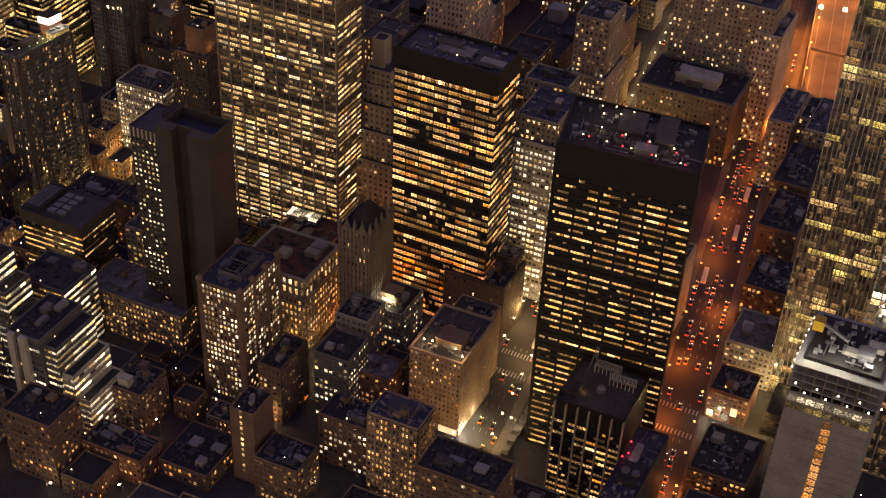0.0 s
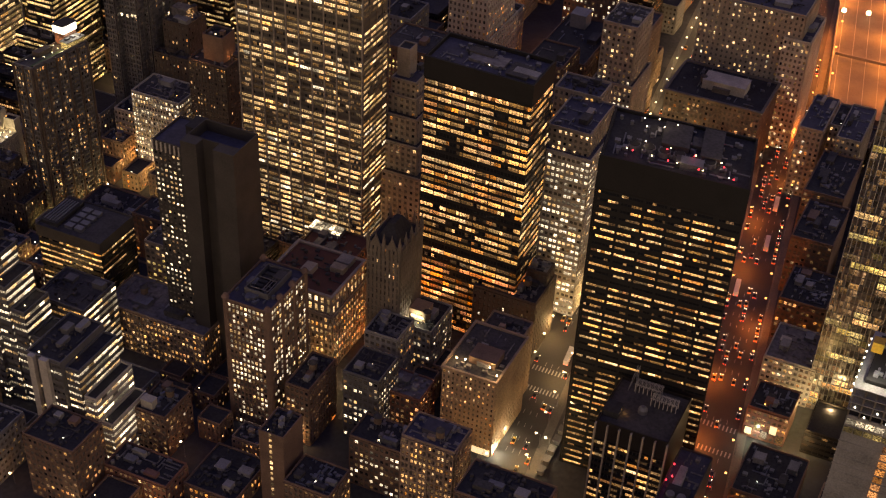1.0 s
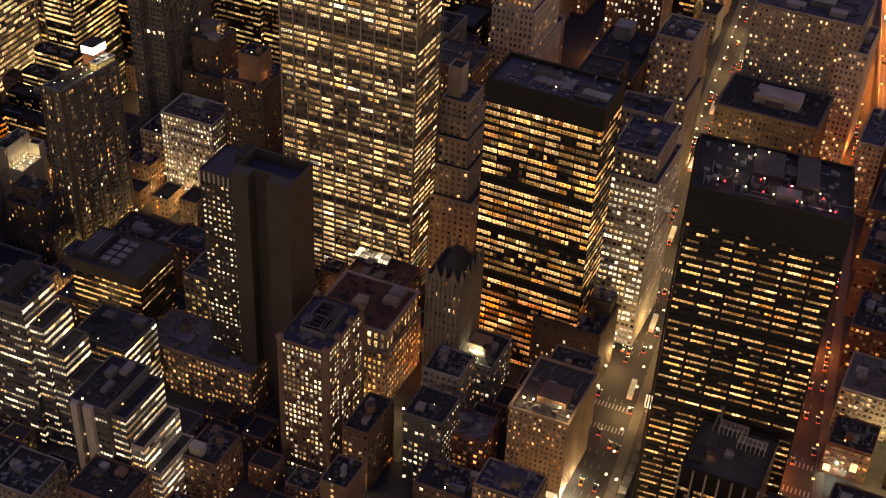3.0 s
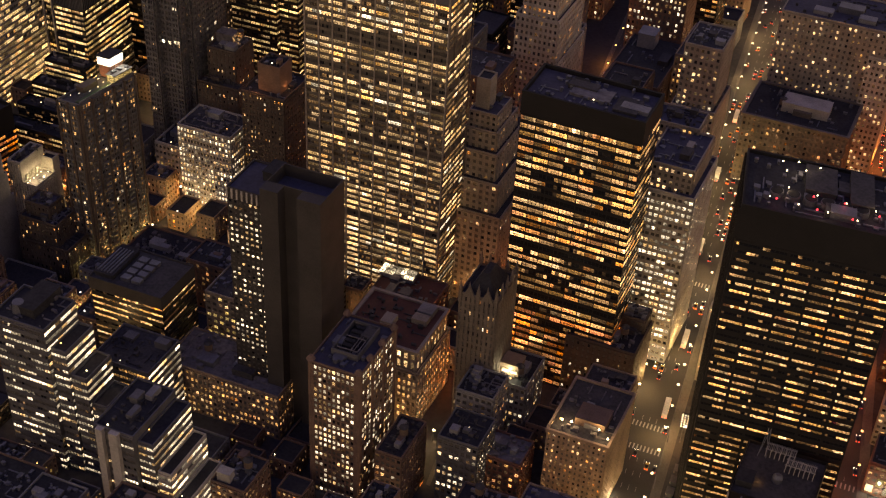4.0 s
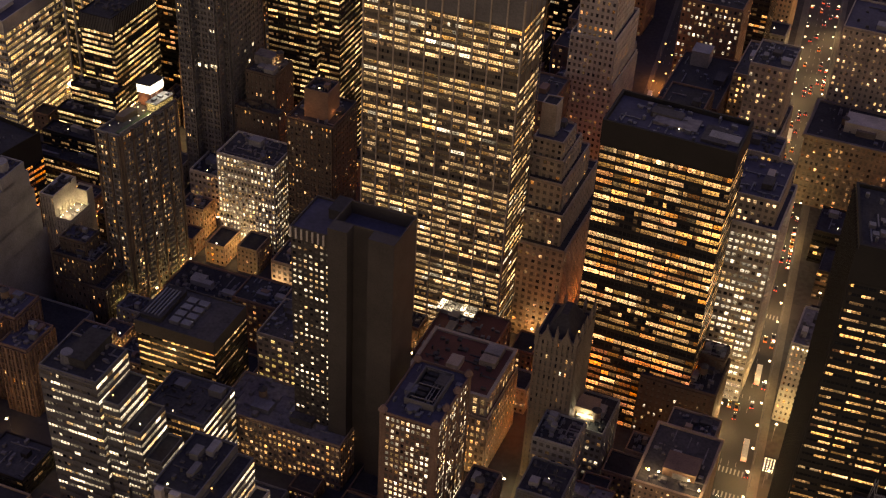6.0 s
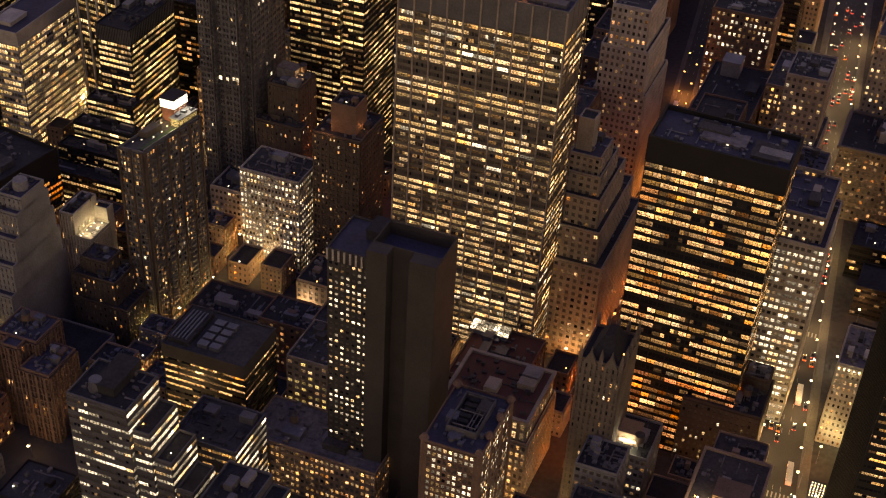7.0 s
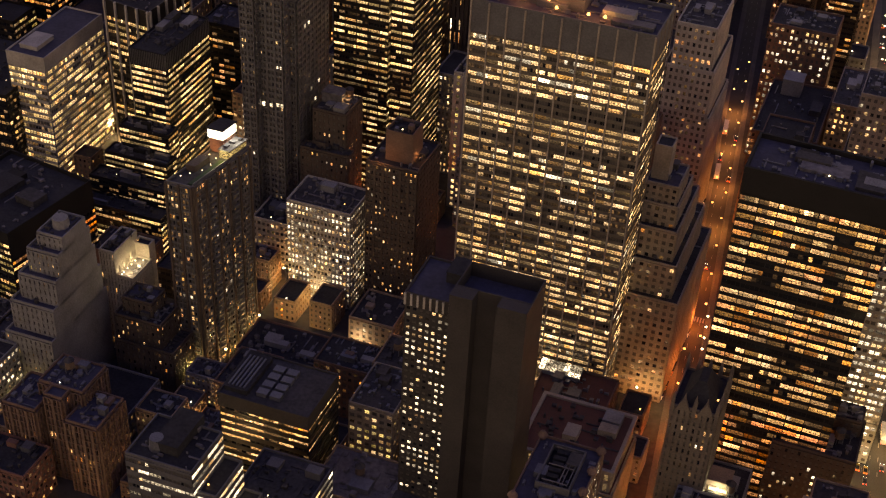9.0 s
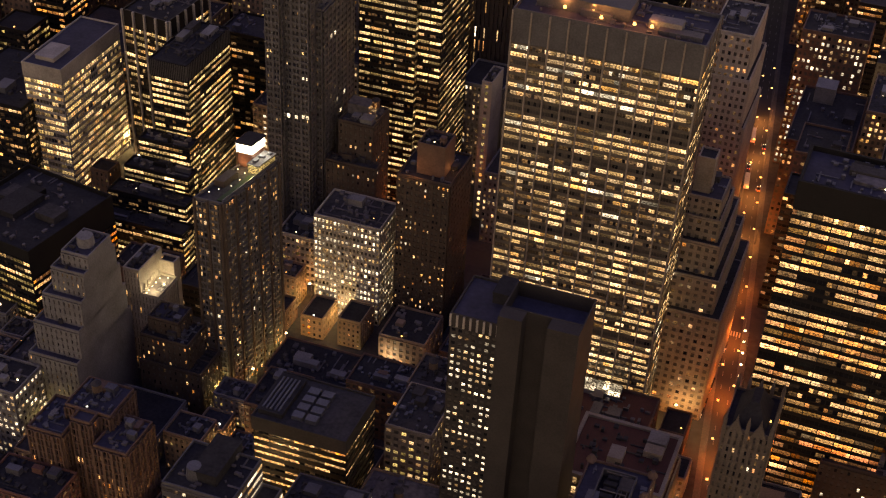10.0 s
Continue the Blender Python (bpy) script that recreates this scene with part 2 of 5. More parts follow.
class Block:
    """A storeyed mass: w along the street from x0, d along the avenue from y0, z0..z1. Lean and skew turn its sides and fronts."""

    def __init__(self, parent, x0, y0, w, d, z0, z1, wall, seed, lean=SH, skew=0.0):
        self.p, self.x0, self.y0, self.w, self.d, self.z0, self.z1, self.wall = parent, x0, y0, w, d, z0, z1, wall
        self.r, self.lean, self.skew = random.Random(seed), lean, skew
        g = Geo()
        g.box([self.at(u, v, z) for z in (z0, z1) for u, v in ((0, 0), (w, 0), (w, d), (0, d))])
        part("wall", g, wall, parent)

    def at(self, u, v, z):
        return (self.x0 + u + self.lean * v, self.y0 + v + self.skew * u, z)

    def slab(self, g, u0, u1, v0, v1, z0, z1):
        g.box([self.at(u, v, z) for z in (z0, z1) for u, v in ((u0, v0), (u1, v0), (u1, v1), (u0, v1))])

    def roof(self, material="roof", parapet=1.2, thick=0.5, lip=0.0):
        w, d, z = self.w, self.d, self.z1
        g = Geo()
        self.slab(g, thick, w - thick, thick, d - thick, z, z + 0.15)
        part("roof", g, material, self.p)
        g = Geo()
        zb, zt, t = z - (0.6 if lip else 0.0), z + parapet, thick
        for za in (zb, zt):
            for o, q in ((-lip, 1), (t, -1)):
                g.v += [self.at(u, v, za) for u, v in ((o, o), (w - o, o), (w - o, d - o), (o, d - o))]
        for i in range(4):
            j = (i + 1) % 4
            g.f += [(i, j, 8 + j, 8 + i), (8 + i, 8 + j, 12 + j, 12 + i), (12 + i, 12 + j, 4 + j, 4 + i), (4 + i, 4 + j, j, i)]
        part("parapet", g, self.wall, self.p)
        return self

    def bulk(self, u0, u1, v0, v1, h, material=None, roof="roof", name="penthouse"):
        g = Geo()
        self.slab(g, u0, u1, v0, v1, self.z1 + 0.15, self.z1 + h)
        self.slab(g, u0 - 0.2, u1 + 0.2, v0 - 0.2, v1 + 0.2, self.z1 + h, self.z1 + h + 0.3)
        part(name, g, material or self.wall, self.p)
        return self

    def clutter(self, n, seed=0):
        """Stair heads and housings as parts; small ducts, vents and pipes joined."""
        r = random.Random(seed + int(self.x0 * 3) + int(self.y0))
        for _ in range(min(n, 3)):
            u, v = r.uniform(0.12, 0.75) * self.w, r.uniform(0.12, 0.75) * self.d
            a, b, h = r.uniform(0.12, 0.24) * self.w, r.uniform(0.12, 0.24) * self.d, r.uniform(1.6, 3.8)
            g = Geo()
            self.slab(g, u, min(u + a, self.w - 0.8), v, min(v + b, self.d - 0.8), self.z1 + 0.15, self.z1 + h)
            part(r.choice(("duct", "vent_housing", "stair_head")), g, r.choice(("metal", "roof", "concrete", self.wall)), self.p)
        if n:
            g = Geo()
            for _ in range(14 + 4 * n):
                u, v, k = r.uniform(0.06, 0.9) * self.w, r.uniform(0.06, 0.9) * self.d, r.random()
                z = self.z1 + 0.15
                if k < 0.5:
                    a, b = r.uniform(0.6, 2.4), r.uniform(0.6, 2.4)
                    self.slab(g, u, min(u + a, self.w - 0.6), v, min(v + b, self.d - 0.6), z, z + r.uniform(0.5, 1.8))
                elif k < 0.75:
                    x, y, _z = self.at(u, v, 0)
                    g.tube(x, y, z, z + r.uniform(0.6, 2.2), r.uniform(0.25, 0.9), None, 8)
                elif k < 0.88:
                    self.slab(g, u, min(u + r.uniform(4, 10), self.w - 0.6), v, min(v + 0.5, self.d - 0.3), z, z + 0.5)
                else:
                    self.slab(g, u, min(u + 0.5, self.w - 0.3), v, min(v + r.uniform(4, 10), self.d - 0.6), z, z + 0.5)
            part("roof_vents", g, r.choice(("metal", "roof", "roof_pale", "metal")), self.p, kind="stuff")
        return self

    def facade(self, face, fh=3.7, bay=3.0, win=(0.62, 0.5), lit=0.4, pal="gold", run=0.5, z0=None, z1=None,
               deep=0.35, group=1, frame=None, dark=(), bright=(), singles=0, bottom=0.0, top=0.0, dimp=0.25, blank=None, floor_var=0.5, margin=0.0, pier=None, low=None, acc=None):
        """Windows between piers and spandrels that stand proud of the glass."""
        z0 = self.z0 + bottom if z0 is None else z0
        z1 = self.z1 - top if z1 is None else z1
        L = self.w if face in "fb" else self.d
        nf, nb = max(1, round((z1 - z0) / fh)), max(1, round((L - 2 * margin) / bay))
        fh, bay = (z1 - z0) / nf, (L - 2 * margin) / nb
        pw, ph = bay * (win[0] if pier is None else 0.97), fh * win[1]
        r = self.r
        at = {"f": lambda s, o, z: self.at(s, -o, z), "r": lambda s, o, z: self.at(self.w + o, s, z), "l": lambda s, o, z: self.at(-o, self.d - s, z),
              "b": lambda s, o, z: self.at(self.w - s, self.d + o, z)}[face]
        g, stuff, mats = acc

        def bar(s0, s1, za, zb, o):
            g.box([at(s, q, z) for z in (za, zb) for s, q in ((s0, o), (s1, o), (s1, -0.05), (s0, -0.05))])
        for i in range(nb + 1):
            half = (bay - pw) / 2
            wide = 1.0 if i % group == 0 else 0.55
            if pier is not None:                 # continuous glass between slim mullions, wide piers at the bay lines
                half, wide = (pier / 2 if i % group == 0 else 0.07), 1.0
            a, b = margin + i * bay - half * wide, margin + i * bay + half * wide
            if i == 0:
                a = 0
            if i == nb:
                b = L
            bar(a, b, z0, z1, deep if i % group == 0 else deep * 0.7)
        for j in range(nf + 1):
            zc = z0 + j * fh
            a, b = (zc - (fh - ph) * 0.45, zc + (fh - ph) * 0.55)
            bar(0, L, max(a, z0), min(b, z1), deep * 0.8)
        names, weights = zip(*PALETTES[pal])
        cell = []
        ox, oy = r.uniform(0, 90), r.uniform(0, 90)
        for j in range(nf):
            lf = lit * r.uniform(1 - floor_var, 1 + floor_var)
            if j in dark:
                lf = 0.0
            if j in bright:
                lf = 0.97
            if low and j < low[0]:
                names, weights = zip(*PALETTES[low[1]])
                lf = max(lf, 0.9)
            else:
                names, weights = zip(*PALETTES[pal])
            state, tone = r.random() < lf, r.choices(names, weights)[0]
            for i in range(nb):
                if i % group == 0 or r.random() > run:
                    if r.random() > run * 0.5:
                        near = 0.55 * noise.noise((i * bay * 0.07 + ox, j * fh * 0.1, oy)) if 0.0 < lf < 0.95 else 0.0
                        state = r.random() < lf + near
                        tone = r.choices(names, weights)[0]
                key = tone if state else ("dim" if r.random() < dimp and j not in dark else (blank or ("blind" if r.random() < 0.8 and self.wall not in ("black", "bronze") else "glass")))
                cell.append((i, j, key))
        order = {c: 1 for c in sorted(range(len(cell)), key=lambda k: -cell[k][1])[:int(singles * 0.16)]}
        k = 0
        while k < len(cell):
            i, j, key = cell[k]
            s, z = margin + (i + 0.5) * bay, z0 + (j + 0.5) * fh + (fh - ph) * 0.05
            e = k + 1
            if k in order:
                ob = new("window", pane_mesh(key, face, pw + 0.1, ph + 0.06, self.lean, self.skew))
                ob.parent = self.p
                ob.location = at(s, 0.03, z)
            else:                                # one room behind several panes of a bay
                while e < len(cell) and e not in order and cell[e][1:] == (j, key) and cell[e][0] % group and e - k < 4:
                    e += 1
                mats.append(key)
                s0, s1 = s - pw / 2 - 0.05, s + (e - k - 1) * bay + pw / 2 + 0.05
                stuff.quad(at(s0, 0.03, z - ph / 2 - 0.03), at(s1, 0.03, z - ph / 2 - 0.03), at(s1, 0.03, z + ph / 2 + 0.03), at(s0, 0.03, z + ph / 2 + 0.03))
            k = e
        return self


SEED = [100]
FOOT = []           # plan of what stands already: x0, x1, y0, y1


def building(name, label, x0, x1, y0, y1, z, wall, z0=0.0, side=None, faces="fr", roof="roof", parapet=1.2, lip=0.0, clutter=4, category="building", parent=None, lean=SH, skew=0.0, **kw):
    SEED[0] += 1
    t = parent or thing(name, label, category, (0, 0, 0))
    b = Block(t, x0, y0, x1 - x0, y1 - y0, z0, z, wall, SEED[0], lean, skew)
    acc = (Geo(), Geo(), [])
    for f in faces:
        b.facade(f, acc=acc, **(dict(kw, **side) if side and f != "f" else kw))
    if faces:
        part("facade_frame", acc[0], kw.get("frame") or wall, t, kind="stuff")
    if acc[2]:
        ob = part("window_panes", acc[1], None, t, kind="stuff")
        keys = sorted(set(acc[2]))
        for key in keys:
            ob.data.materials.append(MAT[key])
        ob.data.polygons.foreach_set("material_index", [keys.index(k) for k in acc[2]])
    b.roof(roof, parapet, lip=lip).clutter(clutter)
    b.thing = t
    if z < 100 and b.r.random() < 0.4:           # a small glowing dot added at random for sparkle
        q = b.at(b.r.uniform(0.1, 0.9) * b.w, b.r.uniform(0.05, 0.5) * b.d, 0)
        lamp_dot("roof_lamp", q[0], q[1], z + 1.2, b.r.uniform(0.22, 0.42), b.r.choice(("warm_lamp", "warm_lamp", "white_lamp", "sodium")), t)
    if z0 < 1:
        FOOT.append((x0, x1, y0, y1))
    return b



def tower(name, label, tiers, category="building", **common):
    """Several masses under one thing. Each tier: x0, x1, y0, y1, z0, z1, its own settings."""
    t = thing(name, label, category)
    out = []
    for x0, x1, y0, y1, z0, z1, own in tiers:
        kw = dict(common)
        kw.update(own)
        out.append(building(name, label, x0, x1, y0, y1, z1, kw.pop("wall"), z0=z0, parent=t, **kw))
    return out


def lamp_dot(name, x, y, z, r, key, parent, label=""):
    g = Geo()
    g.tube(x, y, z - r * 0.6, z + r * 0.6, r, r * 0.6, 8)
    return part(name, g, key, parent, label)

# ---- ground, roads, pavements ----
def avenue(label, xa, slope, y0, y1, half, walk):
    t = thing("road", label, "road", kind="structure")
    g = Geo()
    g.box([(xa + slope * y + s * half, y, z) for z in (-0.2, 0.02) for y, s in ((y0, -1), (y0, 1), (y1, 1), (y1, -1))])
    part("road_surface", g, "asphalt", t)
    for s in (-1, 1):
        g = Geo()
        a, b = (half, half + walk) if s > 0 else (-half - walk, -half)
        g.box([(xa + slope * y + q, y, z) for z in (-0.2, 0.17) for y, q in ((y0, a), (y0, b), (y1, b), (y1, a))])
        part("pavement", g, "paving", t)
    return t


g = Geo()
g.block(-4000, 4000, -1500, 5000, -1.0, 0.0)
ground = tagged(new("ground", g.mesh("ground", "ground")), "dark city ground between the buildings", "ground", kind="structure")
AV = ((11.7, -0.058, 10.0, 4.5), (96.5, -0.098, 11.0, 4.5), (-70.8, -0.081, 4.3, 3.0))
av_mid = avenue("wide asphalt avenue under pale street lamps", 11.7, -0.058, -170, 900, 10.0, 4.5)
av_east = avenue("wide asphalt avenue under orange sodium lamps", 96.5, -0.098, -230, 900, 11.0, 4.5)
av_west = avenue("narrow asphalt avenue under orange sodium lamps", -70.8, -0.081, -46, 900, 4.3, 3.0)
av_south = avenue("narrow asphalt lane between a loft and a gothic tower", -72.0, -0.11, -102, -46.2, 4.3, 2.0)
CROSS = ((-104, 20, 210, 5.5), (-34, 22, 255, 5.5), (95, -500, 300, 6), (-127, -330, -207, 5.5), (-4, -340, -178, 5), (296, -500, 300, 6))
for yc, xa, xb, h in CROSS:
    g = Geo()
    g.block(xa, xb, yc - h, yc + h, -0.2, 0.012)
    t = thing("road", "dark asphalt cross street", "road", kind="structure")
    part("road_surface", g, "asphalt", t)

# crossings, lane lines and stop lines
def zebra(parent, xa, slope, half, y, n=11, length=3.6):
    for i in range(n):
        x = xa + slope * y - half + (i + 0.5) * 2 * half / n
        g = Geo()
        g.block(x - 0.32, x + 0.32, y - length / 2, y + length / 2, 0.021, 0.028)
        part("crossing_stripe", g, "paint", parent)


for yy in (-41, -26, 86):
    zebra(av_mid, 11.7, -0.058, 9.5, yy)
for yy in (-43, -26):
    zebra(av_east, 96.5, -0.098, 10.5, yy)
for yy in (-38, 86):
    zebra(av_west, -70.8, -0.081, 4.0, yy, 6)
for t, (xa, sl, half, wk), lanes in ((av_mid, AV[0], (-3.3, 0, 3.3)), (av_east, AV[1], (-5, -1.7, 1.7, 5)), (av_west, AV[2], (-1.9, 1.9))):
    for q in lanes:
        g = Geo()
        for y in range(-44 if xa < 0 else -140, 460, 9):
            if min(abs(y - c[0]) for c in CROSS) > 10:
                g.box([(xa + sl * yy + q + e, yy, z) for z in (0.021, 0.027) for yy, e in ((y, -0.09), (y, 0.09), (y + 3, 0.09), (y + 3, -0.09))])
        part("lane_line", g, "paint", t, kind="stuff")

# ---- street lamps ----
def street_lamp(key, label):
    t = thing("street_lamp", label, "street lamp", group="street lamps along the avenues")
    g = Geo(); g.tube(0, 0, 0, 8.6, 0.11, 0.07, 8); g.tube(0, 0, 0, 0.9, 0.2, 0.16, 8)
    part("pole", g, "metal", t)
    g = Geo(); g.box([(x, y, z + 0.25 * x) for z in (8.5, 8.6) for x, y in ((0, -0.05), (2.2, -0.05), (2.2, 0.05), (0, 0.05))])
    part("arm", g, "metal", t)
    g = Geo(); g.box([(2.0 + x * 0.5, y * 0.5, 8.95 + z * 0.14) for z in (-1, 1) for x, y in ((-1, -1), (1, -1), (1, 1), (-1, 1))])
    part("lamp_head", g, key, t, "glowing lamp head")
    return t


# A bare point light, also set without any fitting to brighten walls and roofs.
def point_light(x, y, z, color, power, size=0.6):
    l = bpy.data.lights.new("point_light", "POINT")
    l.color, l.energy, l.shadow_soft_size = color, power, size
    o = new("point_light", l)
    o.location = (x, y, z)


PALE, SODIUM = (1.0, 0.62, 0.24), (1.0, 0.17, 0.015)
lamp_pale = street_lamp("warm_lamp", "slim grey steel lamp post with a glowing pale head")
lamp_sod = street_lamp("sodium", "slim grey steel lamp post with a glowing orange head")
first = {"p": True, "s": True}
for lampo, k, (xa, sl, half, wk), y0, y1, step in ((lamp_pale, "p", AV[0], -130, 440, 15), (lamp_sod, "s", AV[1], -140, 330, 22), (lamp_sod, "s", AV[2], -44, 320, 24)):
    for n, y in enumerate(range(y0, y1, step)):
        for s in (-1, 1):
            yy = y + (step / 2 if s > 0 else 0)
            m = pose(xa + sl * yy + s * (half + 0.7), yy, 0.17, 0, 0, (180 if s > 0 else 0) + math.degrees(-math.atan(sl)))
            if first[k]:
                lampo.matrix_basis = m
                first[k] = False
            else:
                copy_thing(lampo, m)
for y in range(-20, 82, 8):
    copy_thing(lamp_pale, pose(-70.8 - 0.081 * y + 6.6, y + 3, 0.17, 0, 0, 180))
for y in range(-120, 420, 30):
    point_light(11.7 - 0.058 * y + (6 if (y // 30) % 2 else -6), y, 9.5, PALE, 8000)
for y in range(-130, 380, 46):
    point_light(96.5 - 0.098 * y + (6 if (y // 34) % 2 else -6), y, 8.0, (1.0, 0.23, 0.03), 9500)
for y in range(-40, 300, 40):
    point_light(-70.8 - 0.081 * y, y, 6.5, (1.0, 0.2, 0.02) if y < 130 else (1.0, 0.32, 0.06), 8500)
# Added lights without posts that lift dim walls, lanes and the far quarter.
for x, y, p in ((-356, -84, 4500), (-300, -62, 2600), (-86.2, 13.7, 3500), (-85.1, 1.2, 2500), (-70.6, -94.4, 1500), (-240.7, -129.5, 9000), (36, -112, 6000), (138, -30, 7000), (-251.8, -4.6, 3500), (-300.4, -10, 2500), (-209.9, -38, 6000), (-266.6, -109.4, 1800), (-320.5, -131.9, 2000), (-246.5, 21, 4200), (-221.4, 36.6, 4000), (-267.6, 23, 4000), (-145.6, 100.3, 14000), (-244.3, 106.1, 14000), (-322.6, 110.6, 12000), (-409.9, 115.7, 12000)):
    point_light(x, y, 9, SODIUM if p > 12500 else PALE, p)

g = Geo()
g.box([(x, y, z) for z in (-0.2, 0.16) for x, y in ((31, -97), (37, -97), (37, -41), (28, -41))])
tagged(new("pavement", g.mesh("pavement", "asphalt")), "dark paved strip before the black slab", "pavement", kind="structure")
sign = thing("marquee", "bulb-studded marquee sign at a street corner", "marquee", (30.6, -24, 0))
g = Geo(); g.block(-3.2, 3.2, -0.2, 0.2, 4, 13)
part("board", g, "black", sign)
g = Geo(); g.block(-0.3, 0.3, -0.1, 0.3, 0, 4)
part("post", g, "metal", sign)
for i in range(5):
    for j in range(6):
        lamp_dot("bulb", -2.6 + i * 1.3, -0.5, 4.8 + j * 1.5, 0.24, "warm_lamp", sign)
for i in range(7):
    k = thing("kiosk", "low lit street kiosk with a grey awning", "kiosk", (33.5, -92 + i * 7.2, 0.16), group="kiosks on the pavement")
    g = Geo(); g.block(-1.4, 1.4, -2, 2, 0, 2.4)
    part("body", g, "grey", k)
    g = Geo(); g.block(-1.9, 1.7, -2.3, 2.3, 2.4, 2.7)
    part("awning", g, "grey", k)
    g = Geo(); g.block(-1.55, -1.41, -1.6, 1.6, 0.9, 2.1)
    part("counter_light", g, "shop", k)

# ---- the grid tower with the blank crown ----
GRID = dict(wall="steel", faces="fr", pal="cream", fh=3.2, bay=1.15, win=(0.88, 0.55), lit=0.8, run=0.66, group=6, deep=0.35, floor_var=0.5, dimp=0.7, roof="roof_dark", clutter=0, side=dict(bay=2.5, win=(0.98, 0.46), group=4, run=0.75, singles=0, lit=0.85, deep=0.06))
o = tower("office_tower", "tall steel-gridded office tower with lit floors and blank crown",
          [(-174.5, -105.5, 1.5, 26, 0, 176.6, dict(GRID, dark=(16, 30, 41, 46, 47), bright=(4, 11, 12, 37), singles=260))], "skyscraper")
T = o[0].thing
top = Block(T, -174.8, 1.2, 69.6, 25.1, 176.8, 188.6, "grey", 5)
top.roof("roof_blue", 1.6)
for i in range(11):
    g = Geo(); top.slab(g, i * 6.92 - 0.2, i * 6.92 + 0.4, -0.7, 0, 0, 189.6)
    part("rib", g, "limestone", T)
for i in range(5):
    g = Geo(); top.slab(g, top.w, top.w + 0.2, i * 6.5 - 0.2, i * 6.5 + 0.5, 0, 189.6)
    part("rib", g, "steel", T)
top.bulk(6, 40, 8, 20, 5.0, "grey"); top.clutter(14, 3)
for x, y in ((-157.7, 8.1), (-147.5, 9.2), (-143.8, 5.8), (-131.8, 5.8), (-125.7, 6.2)):
    lamp_dot("roof_lamp", x, y, 190.9, 0.7, "sodium", T)
    point_light(x, y, 193.3, (1, 0.35, 0.08), 900, 0.4)
# lit court and podium at its foot
p = tower("podium", "low brick-red terrace podium with rooftop plant", [(-132, -100, -37.9, -0.9, 0, 27, dict(wall="brown", faces="fr", pal="gold", lit=0.4, roof="tile", clutter=10))])[0]
canopy = thing("glass_canopy", "bright white lit glass canopy over a court", "canopy", (0, 0, 0))
for i in range(7):
    for j in range(3):
        g = Geo(); g.block(-132 + i * 2.6, -129.6 + i * 2.6, -8 + j * 2.4, -5.8 + j * 2.4, 29.5, 29.8)
        part("pane", g, "cool", canopy)
    g = Geo(); g.block(-129.6 + i * 2.6, -129.4 + i * 2.6, -8, -1, 29.3, 30.0)
    part("rafter", g, "steel", canopy)
g = Geo(); g.block(-132, -114, -8, -0.8, 27.2, 29.3)
part("base", g, "concrete", canopy)

# ---- the black tower with amber bands ----
o = tower("office_tower", "black steel office tower with amber and gold lit window bands",
          [(-64.5, -11.2, -17.8, 7, 0, 146, dict(wall="black", faces="fr", skew=-0.03, pal="fire", fh=3.85, bay=1.77, win=(0.95, 0.54), pier=0.4, low=(11, "ember"), lit=0.84, run=0.62, group=4, deep=0.2, floor_var=0.3, side=dict(deep=0.07, singles=0, lit=0.6),
                                          dark=(13, 20, 27), bright=(18,), singles=260, roof="roof_dark", clutter=0, dimp=0.4))], "skyscraper")
T = o[0].thing
top = Block(T, -64.8, -18.1, 53.9, 25.4, 146.2, 155, "black", 6, SH, -0.03)
top.roof("roof_blue", 2.2, 1.0)
top.bulk(18, 35, 9, 17, 1.2, "roof_pale", name="plant_room"); top.bulk(38, 48, 5, 16, 1.4, "roof", name="plant_room"); top.clutter(12, 4)
for x, y in ((-43, -6.5), (-36, -10.5), (-24, -12)):
    lamp_dot("roof_lamp", x, y, 156.2, 0.3, "warm_lamp", T)

# ---- the black slab with rooftop fans ----
o = tower("office_tower", "wide black office slab with broken rows of lit windows",
          [(39.5, 98, -81, -45, 0, 158, dict(wall="black", faces="fr", lean=-0.16, skew=0.055, pal="gold", fh=3.7, bay=1.62, win=(0.93, 0.33), pier=1.2, lit=0.84, run=0.42, group=6, deep=0.2, side=dict(deep=0.07, singles=0, lit=0.3),
                                            dark=(17, 19, 30), bright=(18,), singles=260, roof="roof_dark", clutter=0, dimp=0.15))], "skyscraper")
T = o[0].thing
top = Block(T, 39.2, -81.3, 59.1, 36.6, 158.2, 172, "black", 8, -0.16, 0.055)
top.roof("roof_dark", 1.6, 0.8)
for i in range(19):                                  # upright fins added to break grazing glare on the unlit flank
    g = Geo(); top.slab(g, -0.7, 0.0, i * 2.0, i * 2.0 + 0.4, 0.2, 171.5)
    part("fin", g, "black", T)
for i in range(6):
    x, y = 49 + i * 6.1, -68.5 + i * 0.2
    g = Geo(); g.tube(x, y, 172.1, 174.4, 2.6, 2.5, 18)
    f = part("cooling_fan", g, "metal", T)
    g = Geo(); g.tube(x, y, 174.4, 174.6, 2.2, 2.2, 18)
    part("grille", g, "black", f)
for i in range(9):
    x, y = 47.5 + i * 5.2, -74.5 + 8.5 * (i % 2) - i * 0.2
    lamp_dot("roof_lamp", x, y, 175.2, 0.3, "warm_lamp", T)
    if i % 3 == 1:
        point_light(x, y, 176.7, (1, 0.7, 0.4), 220, 0.3)
for x, y in ((50, -74.5), (62, -67.5), (64.5, -75), (73, -67), (77, -75.5), (85.5, -69.5), (91, -76)):
    lamp_dot("beacon", x, y, 175, 0.4, "red_lamp", T)
    point_light(x, y - 1, 176.5, (1, 0.05, 0.1), 60, 0.3)
